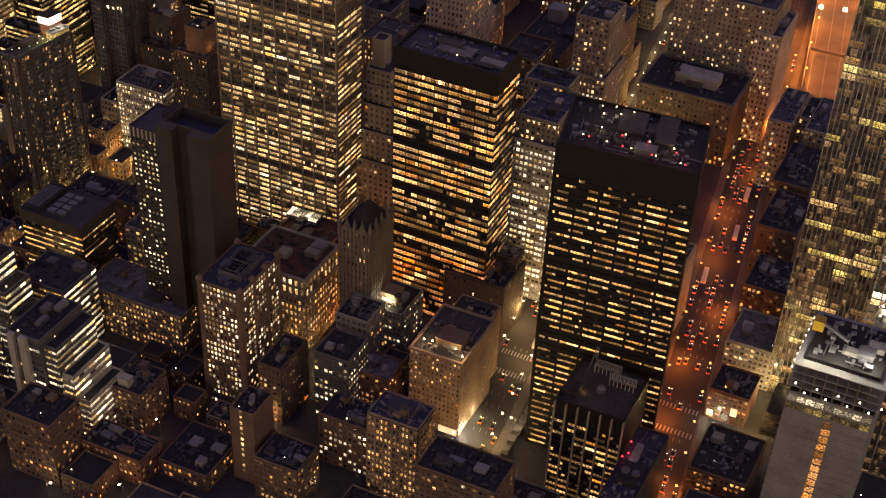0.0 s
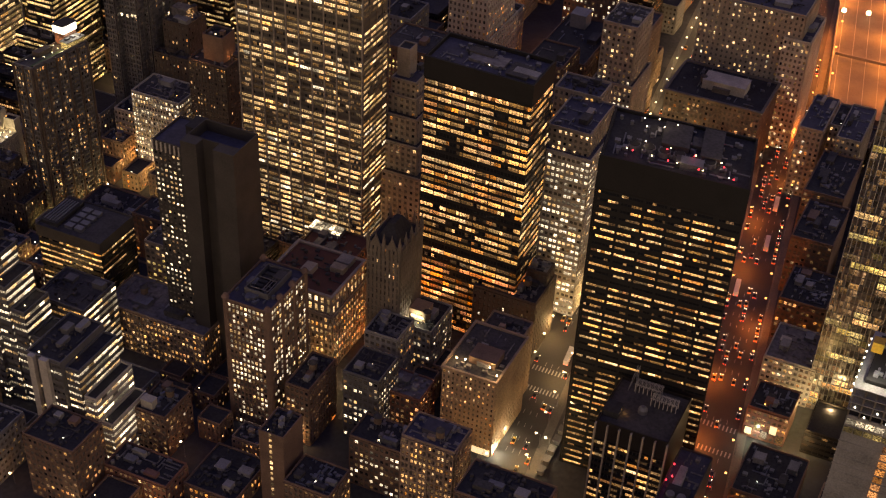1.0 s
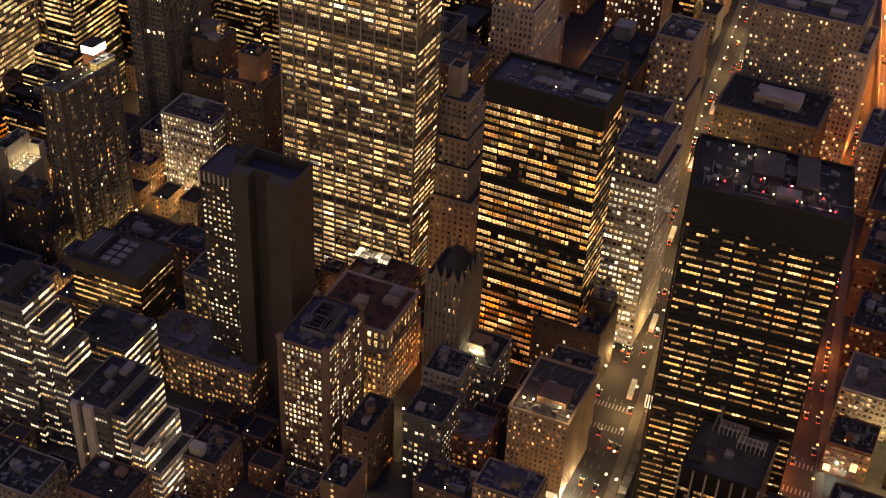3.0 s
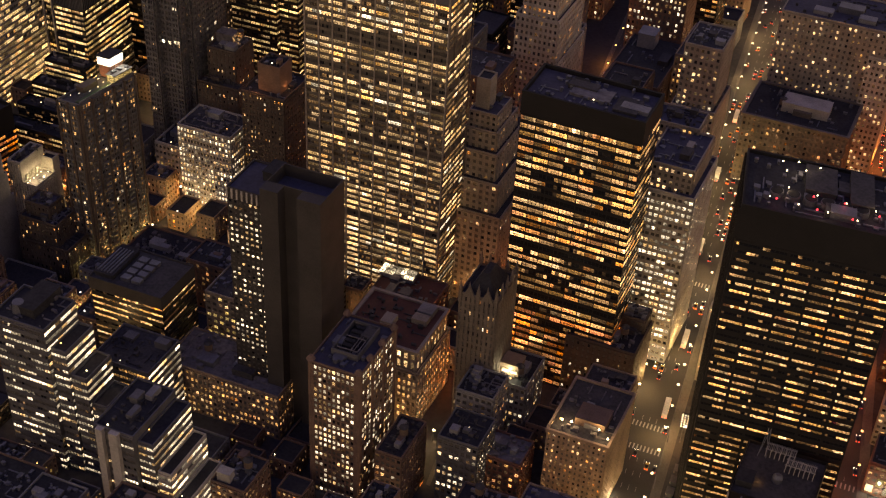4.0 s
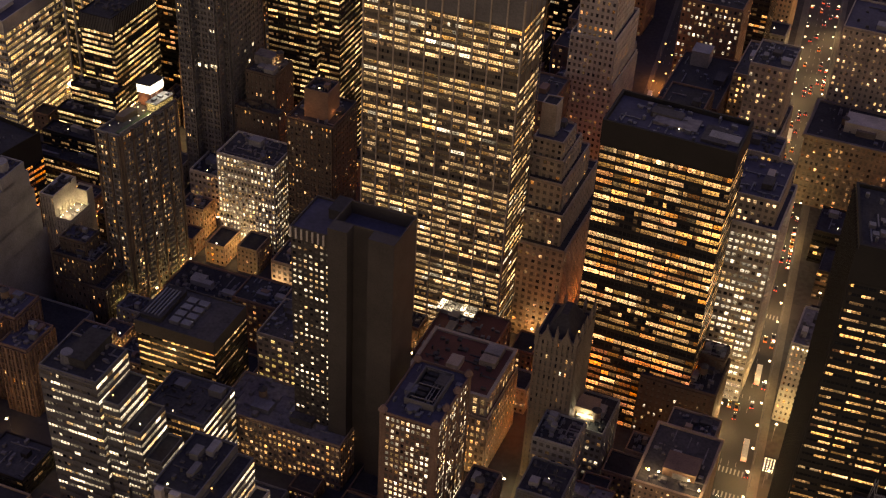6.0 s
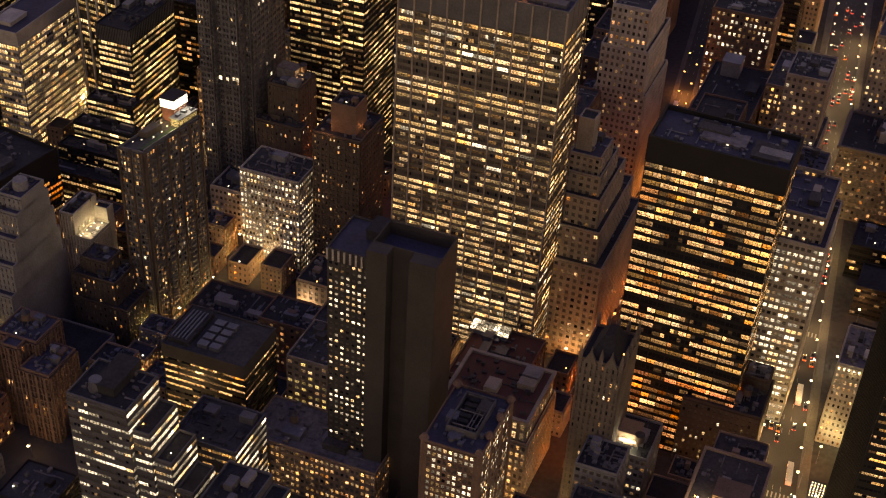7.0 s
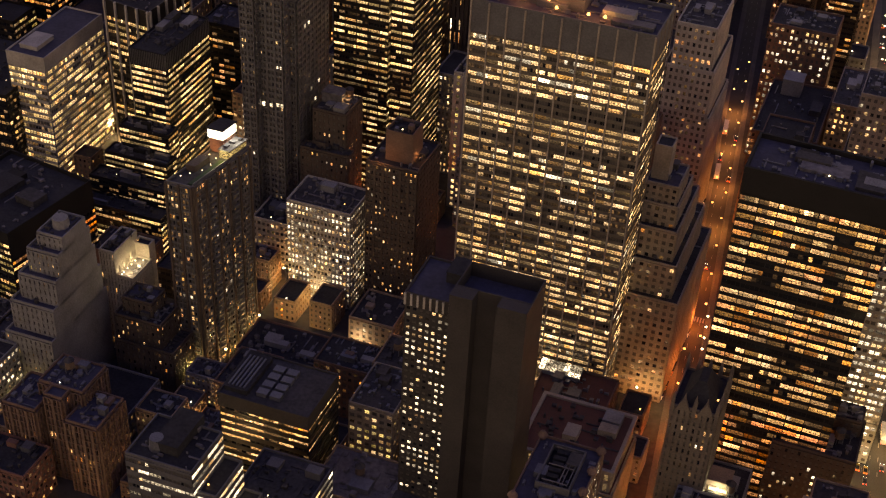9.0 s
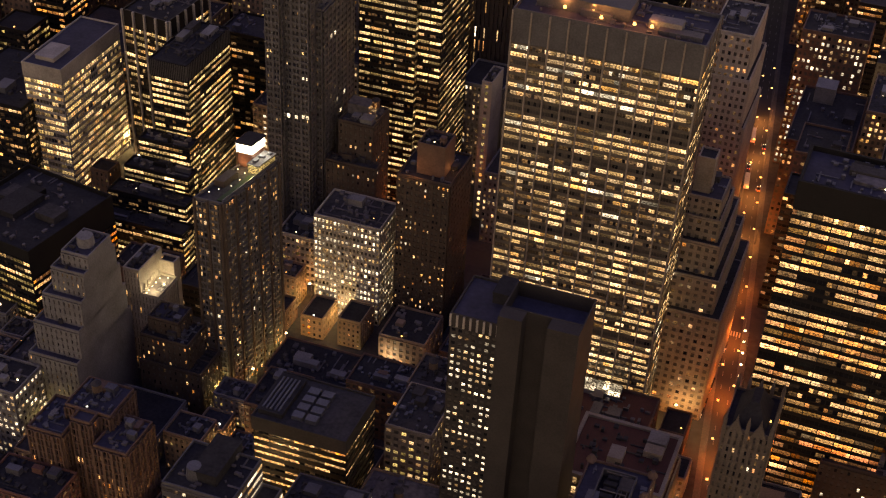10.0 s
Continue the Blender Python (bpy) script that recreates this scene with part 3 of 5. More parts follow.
for x, y in ((47.5, -50.5), (53, -48.5), (56.5, -53), (61, -49), (50, -56)):
    lamp_dot("roof_lamp", x, y, 175.4, 0.32, "warm_lamp", T)
point_light(54.5, -52, 177.5, (1, 0.75, 0.5), 400, 0.3)
top.bulk(22, 33, 17, 33, 2.2, "roof", name="plant_room"); top.bulk(38, 46, 13, 33, 3.0, "roof", name="plant_room"); top.clutter(14, 6)

# ---- the dark slab with a windowless core ----
o = tower("office_tower", "dark stone slab tower with windows on one flank only",
          [(-162.5, -146.2, -95, -73.5, 0, 122.5, dict(wall="slab", faces="fl", pal="white", fh=2.95, bay=2.3, win=(0.56, 0.46), lit=0.6, run=0.25, floor_var=0.7, dimp=0.1, deep=0.3, singles=220, roof="roof_blue", clutter=3)),
           (-146, -119, -92, -77.5, 0, 127.5, dict(wall="slab", faces="", roof="roof_blue", parapet=6.0, clutter=0))], "skyscraper")
T = o[0].thing
crown = Block(T, -162.8, -95.3, 16.6, 22, 122.7, 127, "slab", 3)
crown.roof("roof_blue", 1.0).bulk(10.5, 16, 11, 20.5, 4.5, "roof_dark")
for i in range(8):
    g = Geo(); crown.slab(g, i * 2.3 - 0.1, i * 2.3 + 0.6, -0.5, 0.1, 122.7, 127.6)
    part("fin", g, "pale", T)
    g = Geo(); crown.slab(g, i * 2.3, i * 2.3 + 0.3, 0.25, 0.6, 0, 122.7)
    part("mullion", g, "slab", T)
for u0, u1, v0 in ((0, 8.0, -5.5), (16.5, 27, -5.5)):
    g = Geo(); o[1].slab(g, u0, u1, v0, 0.1, 0, 133.4)
    part("buttress_wall", g, "slab", T)

# ---- chamfered apartment tower ----
o = tower("apartment_tower", "brown brick apartment tower with round corners and lit windows",
          [(-112.5, -89.5, -124, -91, 0, 74.5, dict(wall="brown", faces="fr", pal="white", fh=3.05, bay=2.05, win=(0.64, 0.6), lit=0.8, run=0.1, singles=280, side=dict(deep=0.12, lit=0.55), roof="roof_blue", clutter=3, margin=2.2))])
T = o[0].thing
for u, v in ((0.8, 0.8), (22.2, 0.8), (22.2, 11), (22.2, 21.5), (22.2, 32.2), (0.8, 32.2)):
    x, y, _ = o[0].at(u, v, 0)
    g = Geo(); g.tube(x, y, 0, 76, 1.3, 1.3, 12); g.tube(x, y, 76, 78.0, 1.9, 0.7, 12)
    part("corner_bay", g, "brown", T)
D = o[0]
for u0, u1, v0, v1 in ((6, 18, 8, 8.5), (6, 18, 27.5, 28), (6, 6.5, 8.6, 27.4), (17.5, 18, 8.6, 27.4)):     # screen round the plant pit
    g = Geo(); D.slab(g, u0, u1, v0, v1, 74.7, 78.0)
    part("plant_screen", g, "grey", T)
g = Geo(); D.slab(g, 6.6, 17.4, 8.6, 27.4, 74.66, 74.9)
part("plant_floor", g, "black", T)
for i in range(6):
    g = Geo(); D.slab(g, 8 + 0.5 * (i % 2), 12.5, 9.6 + i * 3.0, 11.4 + i * 3.0, 75, 77.2)
    part("air_handler", g, "roof_dark", T)
for u in (13.4, 14.6, 16.4):
    g = Geo(); D.slab(g, u, u + 0.3, 10, 26.5, 77.4, 77.7)
    part("pipe", g, "roof_pale", T)
for v in (10.0, 17.8, 26.4):
    g = Geo(); D.slab(g, 7.6, 16.7, v, v + 0.3, 77.75, 78.05)
    part("pipe", g, "roof_pale", T)
x, y, _ = D.at(10, 4.5, 0)
g = Geo(); g.tube(x, y, 74.7, 76.4, 1.3, 1.2, 12)
part("vent_drum", g, "metal", T)

# ---- middle row ----
o = tower("loft_building", "tan stone loft building with arched top floor and red tile roof",
          [(-124, -85, -72, -37, 0, 33, dict(wall="limestone", faces="fr", pal="gold", fh=4.0, bay=2.5, win=(0.55, 0.55), lit=0.8, run=0.3, roof="tile", clutter=0, singles=80)),
           (-123, -86.5, -70, -38, 33, 44, dict(wall="limestone", faces="fr", pal="cream", fh=7.0, bay=3.4, win=(0.5, 0.7), lit=0.85, run=0.3, roof="tile", lip=1.0, clutter=8))])
# Postless light added to tint the loft's side.
point_light(-74.5, -78, 6, (1.0, 0.6, 0.25), 2200)
o = tower("gothic_tower", "pale stone gothic tower with gables and pinnacles",
          [(-70.1, -53.1, -64.8, -42.8, 0, 80.7, dict(wall="dusk", faces="fr", pal="home", fh=3.6, bay=2.1, win=(0.36, 0.6), lit=0.05, run=0.0, dimp=0.06, deep=0.5, roof="roof_dark", clutter=0, singles=60)),
           (-62.6, -45.6, -82.6, -65.6, 0, 42.4, dict(wall="concrete", faces="fr", pal="home", lit=0.08, roof="roof_dark", clutter=6))])
T = o[0].thing
B = o[0]
for u in (0.4, 4.4, 8.5, 12.6, 16.6):
    for v in (0, 22):
        x, y, _ = B.at(u, v, 0)
        g = Geo(); g.block(x - 0.7, x + 0.7, y - 0.7, y + 0.7, 76.7, 84.7); g.tube(x, y, 84.7, 88.7, 0.8, 0.05, 6)
        part("pinnacle", g, "dusk", T)
for v in (5.5, 11, 16.5):
    x, y, _ = B.at(16.9, v, 0)
    g = Geo(); g.block(x - 0.7, x + 0.7, y - 0.7, y + 0.7, 76.7, 84.7); g.tube(x, y, 84.7, 88.7, 0.8, 0.05, 6)
    part("pinnacle", g, "dusk", T)
g = Geo()
p = [B.at(u, v, 80.9) for u, v in ((2.5, 2.5), (14.5, 2.5), (14.5, 19.5), (2.5, 19.5))]
q = [B.at(u, v, 89.7) for u, v in ((7, 7), (10, 7), (10, 15), (7, 15))]
g.box(p + q)
part("crown_roof", g, "roof_dark", T)
for u in (4.4, 12.6):
    g = Geo(); a = [B.at(u - 2.6, -0.5, 80.7), B.at(u + 2.6, -0.5, 80.7), B.at(u, -0.5, 86.7), B.at(u - 2.6, 0.4, 80.7), B.at(u + 2.6, 0.4, 80.7), B.at(u, 0.4, 86.7)]
    g.v = a; g.f = [(0, 1, 2), (5, 4, 3), (0, 3, 4, 1), (1, 4, 5, 2), (2, 5, 3, 0)]
    part("gable", g, "dusk", T)

STONE = dict(wall="limestone", faces="fr", fh=3.65, bay=2.7, win=(0.5, 0.52), run=0.12)
tower("office_building", "pale stone office building stepping back, full of bright windows",
      [(-18.4, 8.6, 19.1, 57.1, 0, 98.2, dict(STONE, wall="pale", bay=2.5, group=2, win=(0.62, 0.5), pal="white", lit=0.72, dimp=0.1, roof="roof_blue", clutter=3, singles=200)),
       (-16.1, 5.9, 22.9, 54.9, 97.4, 110.2, dict(STONE, pal="cream", lit=0.3, roof="roof_blue", clutter=3)),
       (-23.9, 0.1, 53.5, 69.5, 0, 112.5, dict(STONE, pal="home", lit=0.15, roof="roof_blue", clutter=5))])
DECO = dict(STONE, wall="limestone", bay=3.1, win=(0.5, 0.5), pal="home", lit=0.05, roof="roof_dark", clutter=1, parapet=0.9, dimp=0.12)
tower("office_building", "stepped limestone tower with many small dark windows",
      [(-117.3, -82.3, 22.6, 82.6, 0, 55.7, dict(DECO, lit=0.08, singles=60)),
       (-115, -86, 26.3, 76.3, 54.9, 72.2, dict(DECO)),
       (-110.6, -88.6, 29.8, 67.8, 71.4, 86.7, dict(DECO)),
       (-107, -90.5, 33.5, 59.5, 85.8, 96.6, dict(DECO)),
       (-105.8, -91.8, 35.3, 53.3, 95.8, 105.1, dict(DECO, roof="roof_blue")),
       (-104.4, -97.4, 39, 47, 104.2, 121, dict(DECO, faces="", clutter=0))])
tower("office_building", "tall limestone building with a lit top storey",
      [(-122.2, -95.2, 145.5, 187.5, 0, 72.7, dict(STONE, wall="pale", pal="amber", lit=0.16, clutter=2, singles=60)),
       (-120.8, -96.8, 144.8, 184.8, 71.8, 98.6, dict(STONE, wall="pale", pal="amber", lit=0.14, clutter=2)),
       (-117.9, -98.9, 146.2, 180.2, 97.8, 120.6, dict(STONE, wall="pale", pal="amber", lit=0.12, bright=(1,), clutter=4))])

# roof-deck office block
o = tower("office_building", "bronze office block with a chamfered pale roof deck and chillers",
          [(-236, -199, -96.4, -70.4, 0, 50.3, dict(wall="bronze", faces="fr", pal="gold", fh=3.6, bay=2.0, win=(0.95, 0.36), lit=0.55, run=0.85, group=3, deep=0.3, singles=160, roof="roof_dark", clutter=0)),
           (-236.6, -198.8, -97, -70.2, 49.5, 55.3, dict(wall="slab", faces="", roof="roof", parapet=1.0, clutter=0))])
D = o[1]
D.bulk(1.5, 11, 3, 24, 2.4, "roof_dark", name="plant_deck")
for i in range(4):
    for j in range(2):
        g = Geo(); D.slab(g, 14 + j * 5.5, 18.4 + j * 5.5, 4.5 + i * 4.6, 7.8 + i * 4.6, 55.45, 57.3)
        part("chiller", g, "metal", D.thing)
for i in range(5):
    g = Geo(); D.slab(g, 2.5 + i * 1.6, 3.2 + i * 1.6, 4, 22, 57.8, 58.5)
    part("duct", g, "metal", D.thing)

WHITE = dict(wall="grey", fh=4.1, bay=1.5, win=(0.86, 0.4), group=3, pal="white", dimp=0.05, run=0.75, side=dict(pal="white", bay=3.5, win=(0.985, 0.42), group=3, lit=0.95, deep=0.1, run=0.0, singles=0))
o = tower("office_building", "grey office block stepping down in lit terraces",
      [(-238.5, -213.5, -159, -138, 0, 81, dict(WHITE, faces="fr", lit=0.55, roof="roof_dark", clutter=2, singles=120)),
       (-213.2, -206, -157, -138.5, 0, 70, dict(WHITE, faces="fr", pal="white", lit=0.85, run=0.9, roof="roof_dark", clutter=0)),
       (-205.7, -198.5, -156, -139, 0, 57, dict(WHITE, faces="fr", pal="white", lit=0.85, run=0.9, roof="roof_dark", clutter=0)),
       (-198.2, -191, -155, -139.5, 0, 43, dict(WHITE, faces="fr", pal="white", lit=0.85, run=0.9, roof="roof_dark", clutter=0))])
o[0].bulk(8, 17, 5, 23, 4.5, "roof_dark")
g = Geo(); g.tube(-230, -152, 81.2, 86, 3.0, 2.4, 14)
tagged(new("water_tank", g.mesh("water_tank", "metal")), "round pale metal tank on an office roof", "water tank")
tower("office_building", "low office block with lit windows and a dark roof hut",
      [(-213.8, -185.8, -131, -107, 0, 43.9, dict(WHITE, faces="fr", pal="gold", lit=0.7, run=0.7, roof="roof", clutter=4, singles=80))])
o = tower("office_building", "grey office block with pale piers and lit stepped terraces",
          [(-180.4, -162.4, -178.1, -148.1, 0, 59.5, dict(WHITE, wall="grey", faces="f", lit=0.3, roof="roof_dark", clutter=3)),
           (-162, -155, -176.1, -149.1, 0, 55.9, dict(WHITE, wall="grey", faces="fr", pal="white", lit=0.9, run=0.95, roof="roof_dark", clutter=0, singles=60)),
           (-154.5, -148.5, -175.4, -149.4, 0, 41, dict(WHITE, wall="pale", faces="fr", pal="white", lit=0.9, run=0.95, roof="roof_dark", clutter=0)),
           (-148.1, -142.1, -174.6, -149.6, 0, 27.2, dict(WHITE, wall="pale", faces="fr", pal="white", lit=0.9, run=0.95, roof="roof_dark", clutter=0))])
for u0, u1 in ((2, 5), (8, 12)):
    g = Geo(); o[0].slab(g, u0, u1, -2.2, 0.1, 0, 60.5)
    part("pier", g, "pale", o[0].thing)
tower("loft_building", "long loft block with a stained gravel roof and lit upper windows",
      [(-195.8, -137.8, -104.4, -78.9, 0, 26, dict(wall="tan", faces="fr", pal="gold", fh=3.8, bay=2.2, lit=0.55, run=0.3, roof="roof_pale", clutter=10, singles=80))])
tower("loft_building", "narrow olive-lit office building with rooftop hut",
      [(-194.1, -175.1, -68, -42, 0, 39.7, dict(wall="limestone", faces="fr", pal="olive", lit=0.5, run=0.5, roof="roof", clutter=5)),
       (-195.4, -177.4, -39.6, -19.6, 0, 36.3, dict(wall="tan", faces="fr", pal="home", lit=0.1, roof="roof", clutter=5))])
LOFT = dict(faces="fr", fh=3.6, bay=2.5, run=0.15)
tower("loft_building", "grey loft building with white lit windows and black roof", [(-60, -42, -110, -91, 0, 40.5, dict(LOFT, wall="grey", pal="white", lit=0.55, roof="roof_dark", clutter=2, singles=80))])
o = tower("loft_building", "small block with bright lamps under its roof hut", [(-56.7, -37.7, -60.9, -37.9, 0, 33.1, dict(LOFT, wall="concrete", pal="white", lit=0.35, roof="roof_dark", clutter=2))])
o[0].bulk(4, 13, 6, 14, 6.5, "tan")
for u in (5.5, 9.5):
    g = Geo(); o[0].slab(g, u, u + 3, 5.2, 5.9, 35.6, 36.9)
    part("lamp", g, "shop", o[0].thing)
point_light(-47.6, -56.9, 36.4, (1, 0.9, 0.6), 2500)
o = tower("hotel", "tan brick hotel with rows of small dark windows and floodlit roof",
          [(-18, 8.2, -93, -58, 0, 46.5, dict(LOFT, wall="tan", pal="home", fh=3.2, bay=2.2, win=(0.42, 0.5), lit=0.2, run=0.0, roof="roof", lip=0.6, clutter=5, singles=150)),
           (-14.2, 6.3, -57.9, -41.9, 0, 42.1, dict(LOFT, wall="tan", pal="home", fh=3.2, bay=2.2, win=(0.42, 0.5), lit=0.12, run=0.0, roof="roof", clutter=4))])
o[0].bulk(9, 22, 8, 18, 4.0, "brown")
for u, v in ((4, 6), (8, 6.5), (20, 6.5), (25, 3)):
    x, y, _ = o[0].at(u, v, 0)
    lamp_dot("flood_lamp", x, y, 49.2, 0.5, "warm_lamp", o[0].thing)
    point_light(x, y - 0.8, 50.6, (1, 0.65, 0.3), 900, 0.3)
shop = o[0].thing
for i in range(4):
    g = Geo(); g.box([(8.7 + q, -92.8 + i * 3.8 + e, z) for z in (0.4, 3.4) for q, e in ((0, 0), (0.25, 0), (0.25, 3.4), (0, 3.4))])
    part("pane", g, "shop", shop)
for i in range(3):
    g = Geo(); g.block(-1.5 + i * 3.2, 1.5 + i * 3.2, -93.9, -93.5, 0.4, 4)
    part("pane", g, "shop", shop)
point_light(10.9, -90.6, 4, (1, 0.9, 0.65), 4000, 1.0); point_light(11, -77.2, 4, (1, 0.8, 0.5), 2000, 1.0)
tower("loft_building", "brick loft building with rooftop plant and water tanks", [(-32, 1, -22, 4, 0, 36, dict(LOFT, wall="umber", pal="white", lit=0.16, dimp=0.05, win=(0.4, 0.5), roof="roof_dark", clutter=14))])
o = tower("loft_building", "dark brick loft block with a bank of white windows", [(-31, -13, -10, 4, 36.2, 46, dict(LOFT, wall="umber", pal="white", lit=0.6, win=(0.4, 0.5), roof="roof_dark", clutter=5)),
                                                                           (-11, 0.4, -6, 4, 36.2, 43, dict(LOFT, wall="umber", pal="home", lit=0.1, dimp=0.05, win=(0.4, 0.5), roof="roof_dark", clutter=5))])
o = tower("office_building", "ochre brick office building with tall lit bays and a pale roof",
          [(-14.8, 9.8, -144, -128, 0, 50.5, dict(LOFT, wall="tan", pal="gold", bay=2.0, win=(0.5, 0.62), lit=0.45, deep=0.7, group=2, roof="roof_blue", clutter=4, singles=120))])
o[0].bulk(7, 18, 5, 12, 3.5, "roof_blue")
tower("loft_building", "dark brick loft building beside an ochre office block", [(-43.9, -13.9, -135.7, -119.7, 0, 29.7, dict(LOFT, wall="brown", pal="white", lit=0.25, roof="roof_dark", clutter=6))])
tower("loft_building", "dark brown brick building with an unlit front", [(-82.4, -70.4, -123.6, -99.6, 0, 35, dict(LOFT, wall="brown", pal="home", lit=0.02, roof="roof_dark", clutter=4))])
tower("loft_building", "low loft with pale roof huts", [(-48.1, -26.1, -98.9, -82.9, 0, 26, dict(LOFT, wall="red", pal="amber", lit=0.25, roof="roof_pale", clutter=6))])
o = tower("loft_building", "dark narrow block with one lit stair strip", [(-73.8, -61.8, -162.8, -146.8, 0, 44.2, dict(LOFT, wall="brown", faces="", roof="roof_dark", clutter=3))])
for i in range(12):
    g = Geo(); o[0].slab(g, 5, 6.2, -0.12, 0.0, 6 + i * 3.4, 7.8 + i * 3.4)
    part("window", g, "cream", o[0].thing)
tower("loft_building", "low dark roofs before a stepped office block", [(-239.9, -207.9, -205.6, -178.6, 0, 22, dict(LOFT, wall="brown", pal="home", lit=0.06, roof="roof_dark", clutter=8)),
                                                                      (-206.5, -184.5, -205.8, -183.8, 0, 26, dict(LOFT, wall="concrete", pal="amber", lit=0.08, roof="roof_dark", clutter=6))])
tower("loft_building", "brown brick loft tower at a street corner", [(-167.7, -141.7, -203.1, -183.1, 0, 37.2, dict(LOFT, wall="brown", pal="amber", lit=0.12, roof="roof_dark", clutter=6))])
tower("loft_building", "small houses with whitewashed roof huts", [(-141.4, -125.4, -158.5, -138.5, 0, 24.8, dict(LOFT, wall="brown", pal="home", lit=0.12, roof="roof_dark", clutter=3))])[0].bulk(2, 8, 2, 6, 5, "pale")
tower("warehouse", "low building with a dark red roof", [(-140, -108, -186.4, -170.4, 0, 15, dict(LOFT, wall="red", pal="home", lit=0.3, roof="roof_dark", clutter=4))])
tower("warehouse", "low garage roof crowded with vents", [(-105.9, -79.9, -176.2, -148.2, 0, 9, dict(LOFT, wall="brown", pal="amber", lit=0.4, roof="roof_dark", clutter=14))])
tower("loft_building", "low brick row with dark roofs", [(-59.5, -37.5, -167.7, -149.7, 0, 24, dict(LOFT, wall="brown", pal="home", lit=0.15, roof="roof_dark", clutter=6))])
tower("office_building", "near block with a wide black roof and plant", [(19.7, 55.7, -168.4, -148.4, 0, 56.6, dict(LOFT, wall="brown", pal="home", lit=0.1, roof="roof_dark", clutter=14))])

# ---- beside the black slab and the eastern avenue ----
o = tower("office_building", "bronze office annex with pale piers, lit windows and a roof garden",
          [(60, 91.5, -112, -81.6, 0, 63, dict(wall="bronze", faces="fl", pal="gold", fh=3.7, bay=1.75, win=(0.85, 0.55), lit=0.62, run=0.6, group=3, deep=0.7, top=9.0, roof="roof", parapet=1.6, clutter=0, singles=160))])
B = o[0]
for i in range(7):
    g = Geo(); B.slab(g, i * 5.2 - 0.1, i * 5.2 + 0.6, -1.3, 0, 0, 63.6)
    part("pier", g, "limestone", B.thing)
B.bulk(1.2, 7.5, 5, 12, 3.4, "roof_dark", name="roof_hut")
for u0, u1, v in ((8, 19, 25), (17, 28, 19.5)):                  # slatted pergolas
    n = 6
    for i in range(n + 1):
        for vv in (v, v + 3.4):
            u = u0 + (u1 - u0) * i / n
            g = Geo(); B.slab(g, u - 0.15, u + 0.15, vv - 0.15, vv + 0.15, 63.1, 67.2)
            part("pergola_post", g, "pale", B.thing)
    for i in range(18):
        u = u0 + (u1 - u0) * i / 17
        g = Geo(); B.slab(g, u - 0.1, u + 0.1, v - 0.6, v + 4.0, 67.5, 67.75)
        part("pergola_slat", g, "pale", B.thing)
    for vv in (v, v + 3.4):
        g = Geo(); B.slab(g, u0 - 0.5, u1 + 0.5, vv - 0.12, vv + 0.12, 67.2, 67.5)
        part("pergola_beam", g, "pale", B.thing)
x, y, _ = B.at(15.5, 14, 0)
g = Geo(); g.tube(x, y, 63.1, 65.4, 2.1, 2.0, 16); g.tube(x, y, 65.4, 66.6, 2.0, 1.0, 16)
part("garden_dome", g, "metal", B.thing)
for k in (0, 1):                                                 # braced masts behind the hut
    for p0, p1 in (((5.2, 24, 63), (6.4 + k, 29.5, 74)), ((8.6, 24, 63), (6.4 + k, 29.5, 74))):
        g = Geo(); q0, q1 = B.at(*p0), B.at(*p1)
        g.box([(q0[0] - 0.12, q0[1], q0[2]), (q0[0] + 0.12, q0[1], q0[2]), (q0[0] + 0.12, q0[1] + 0.24, q0[2]), (q0[0] - 0.12, q0[1] + 0.24, q0[2]),
               (q1[0] - 0.12, q1[1], q1[2]), (q1[0] + 0.12, q1[1], q1[2]), (q1[0] + 0.12, q1[1] + 0.24, q1[2]), (q1[0] - 0.12, q1[1] + 0.24, q1[2])])
        part("brace", g, "metal", B.thing)
x, y, _ = B.at(9, 10, 0)
point_light(x, y, 64.5, (1, 0.5, 0.15), 90, 0.3)
o = tower("office_building", "near block with a slate-blue roof and red beacons", [(92.4, 106.5, -150, -98, 0, 50, dict(wall="slab", faces="fl", pal="gold", lit=0.1, roof="roof_blue", clutter=7))])
o[0].bulk(3, 12, 16, 28, 2.6, "roof_dark", name="fan_deck")
for u in (5.2, 9.8):
    x, y, _ = o[0].at(u, 22, 0)
    g = Geo(); g.tube(x, y, 52.9, 53.8, 1.9, 1.8, 16)
    part("cooling_fan", g, "metal", o[0].thing)
for u, v in ((1.0, 40), (2.4, 33), (0.8, 30)):
    x, y, _ = o[0].at(u, v, 0)
    lamp_dot("beacon", x, y, 52.2, 0.45, "red_lamp", o[0].thing)
    point_light(x, y, 53.2, (1, 0.05, 0.08), 120, 0.3)
o = tower("office_building", "slim pale stone building with lit crown beside a marquee", [(25.8, 38.6, 14, 42, 0, 46, dict(STONE, wall="pale", faces="fl", pal="cream", fh=3.5, bay=2.1, win=(0.42, 0.5), lit=0.42, dimp=0.08, roof="roof_pale", clutter=5, singles=100))])
# Fittingless lights added before the front to brighten its stone.
for x, y, z, p in ((32, 10, 9, 1500), (28, 9, 14, 900), (37, 11, 5, 700), (33, 12.6, 44, 160)):
    point_light(x, y, z, (1, 0.72, 0.3), p, 0.4)
for i in range(6):
    x, y, _ = o[0].at(1 + i * 2.1, -0.8, 0)
    lamp_dot("crown_lamp", x, y, 45.2, 0.35, "warm_lamp", o[0].thing)
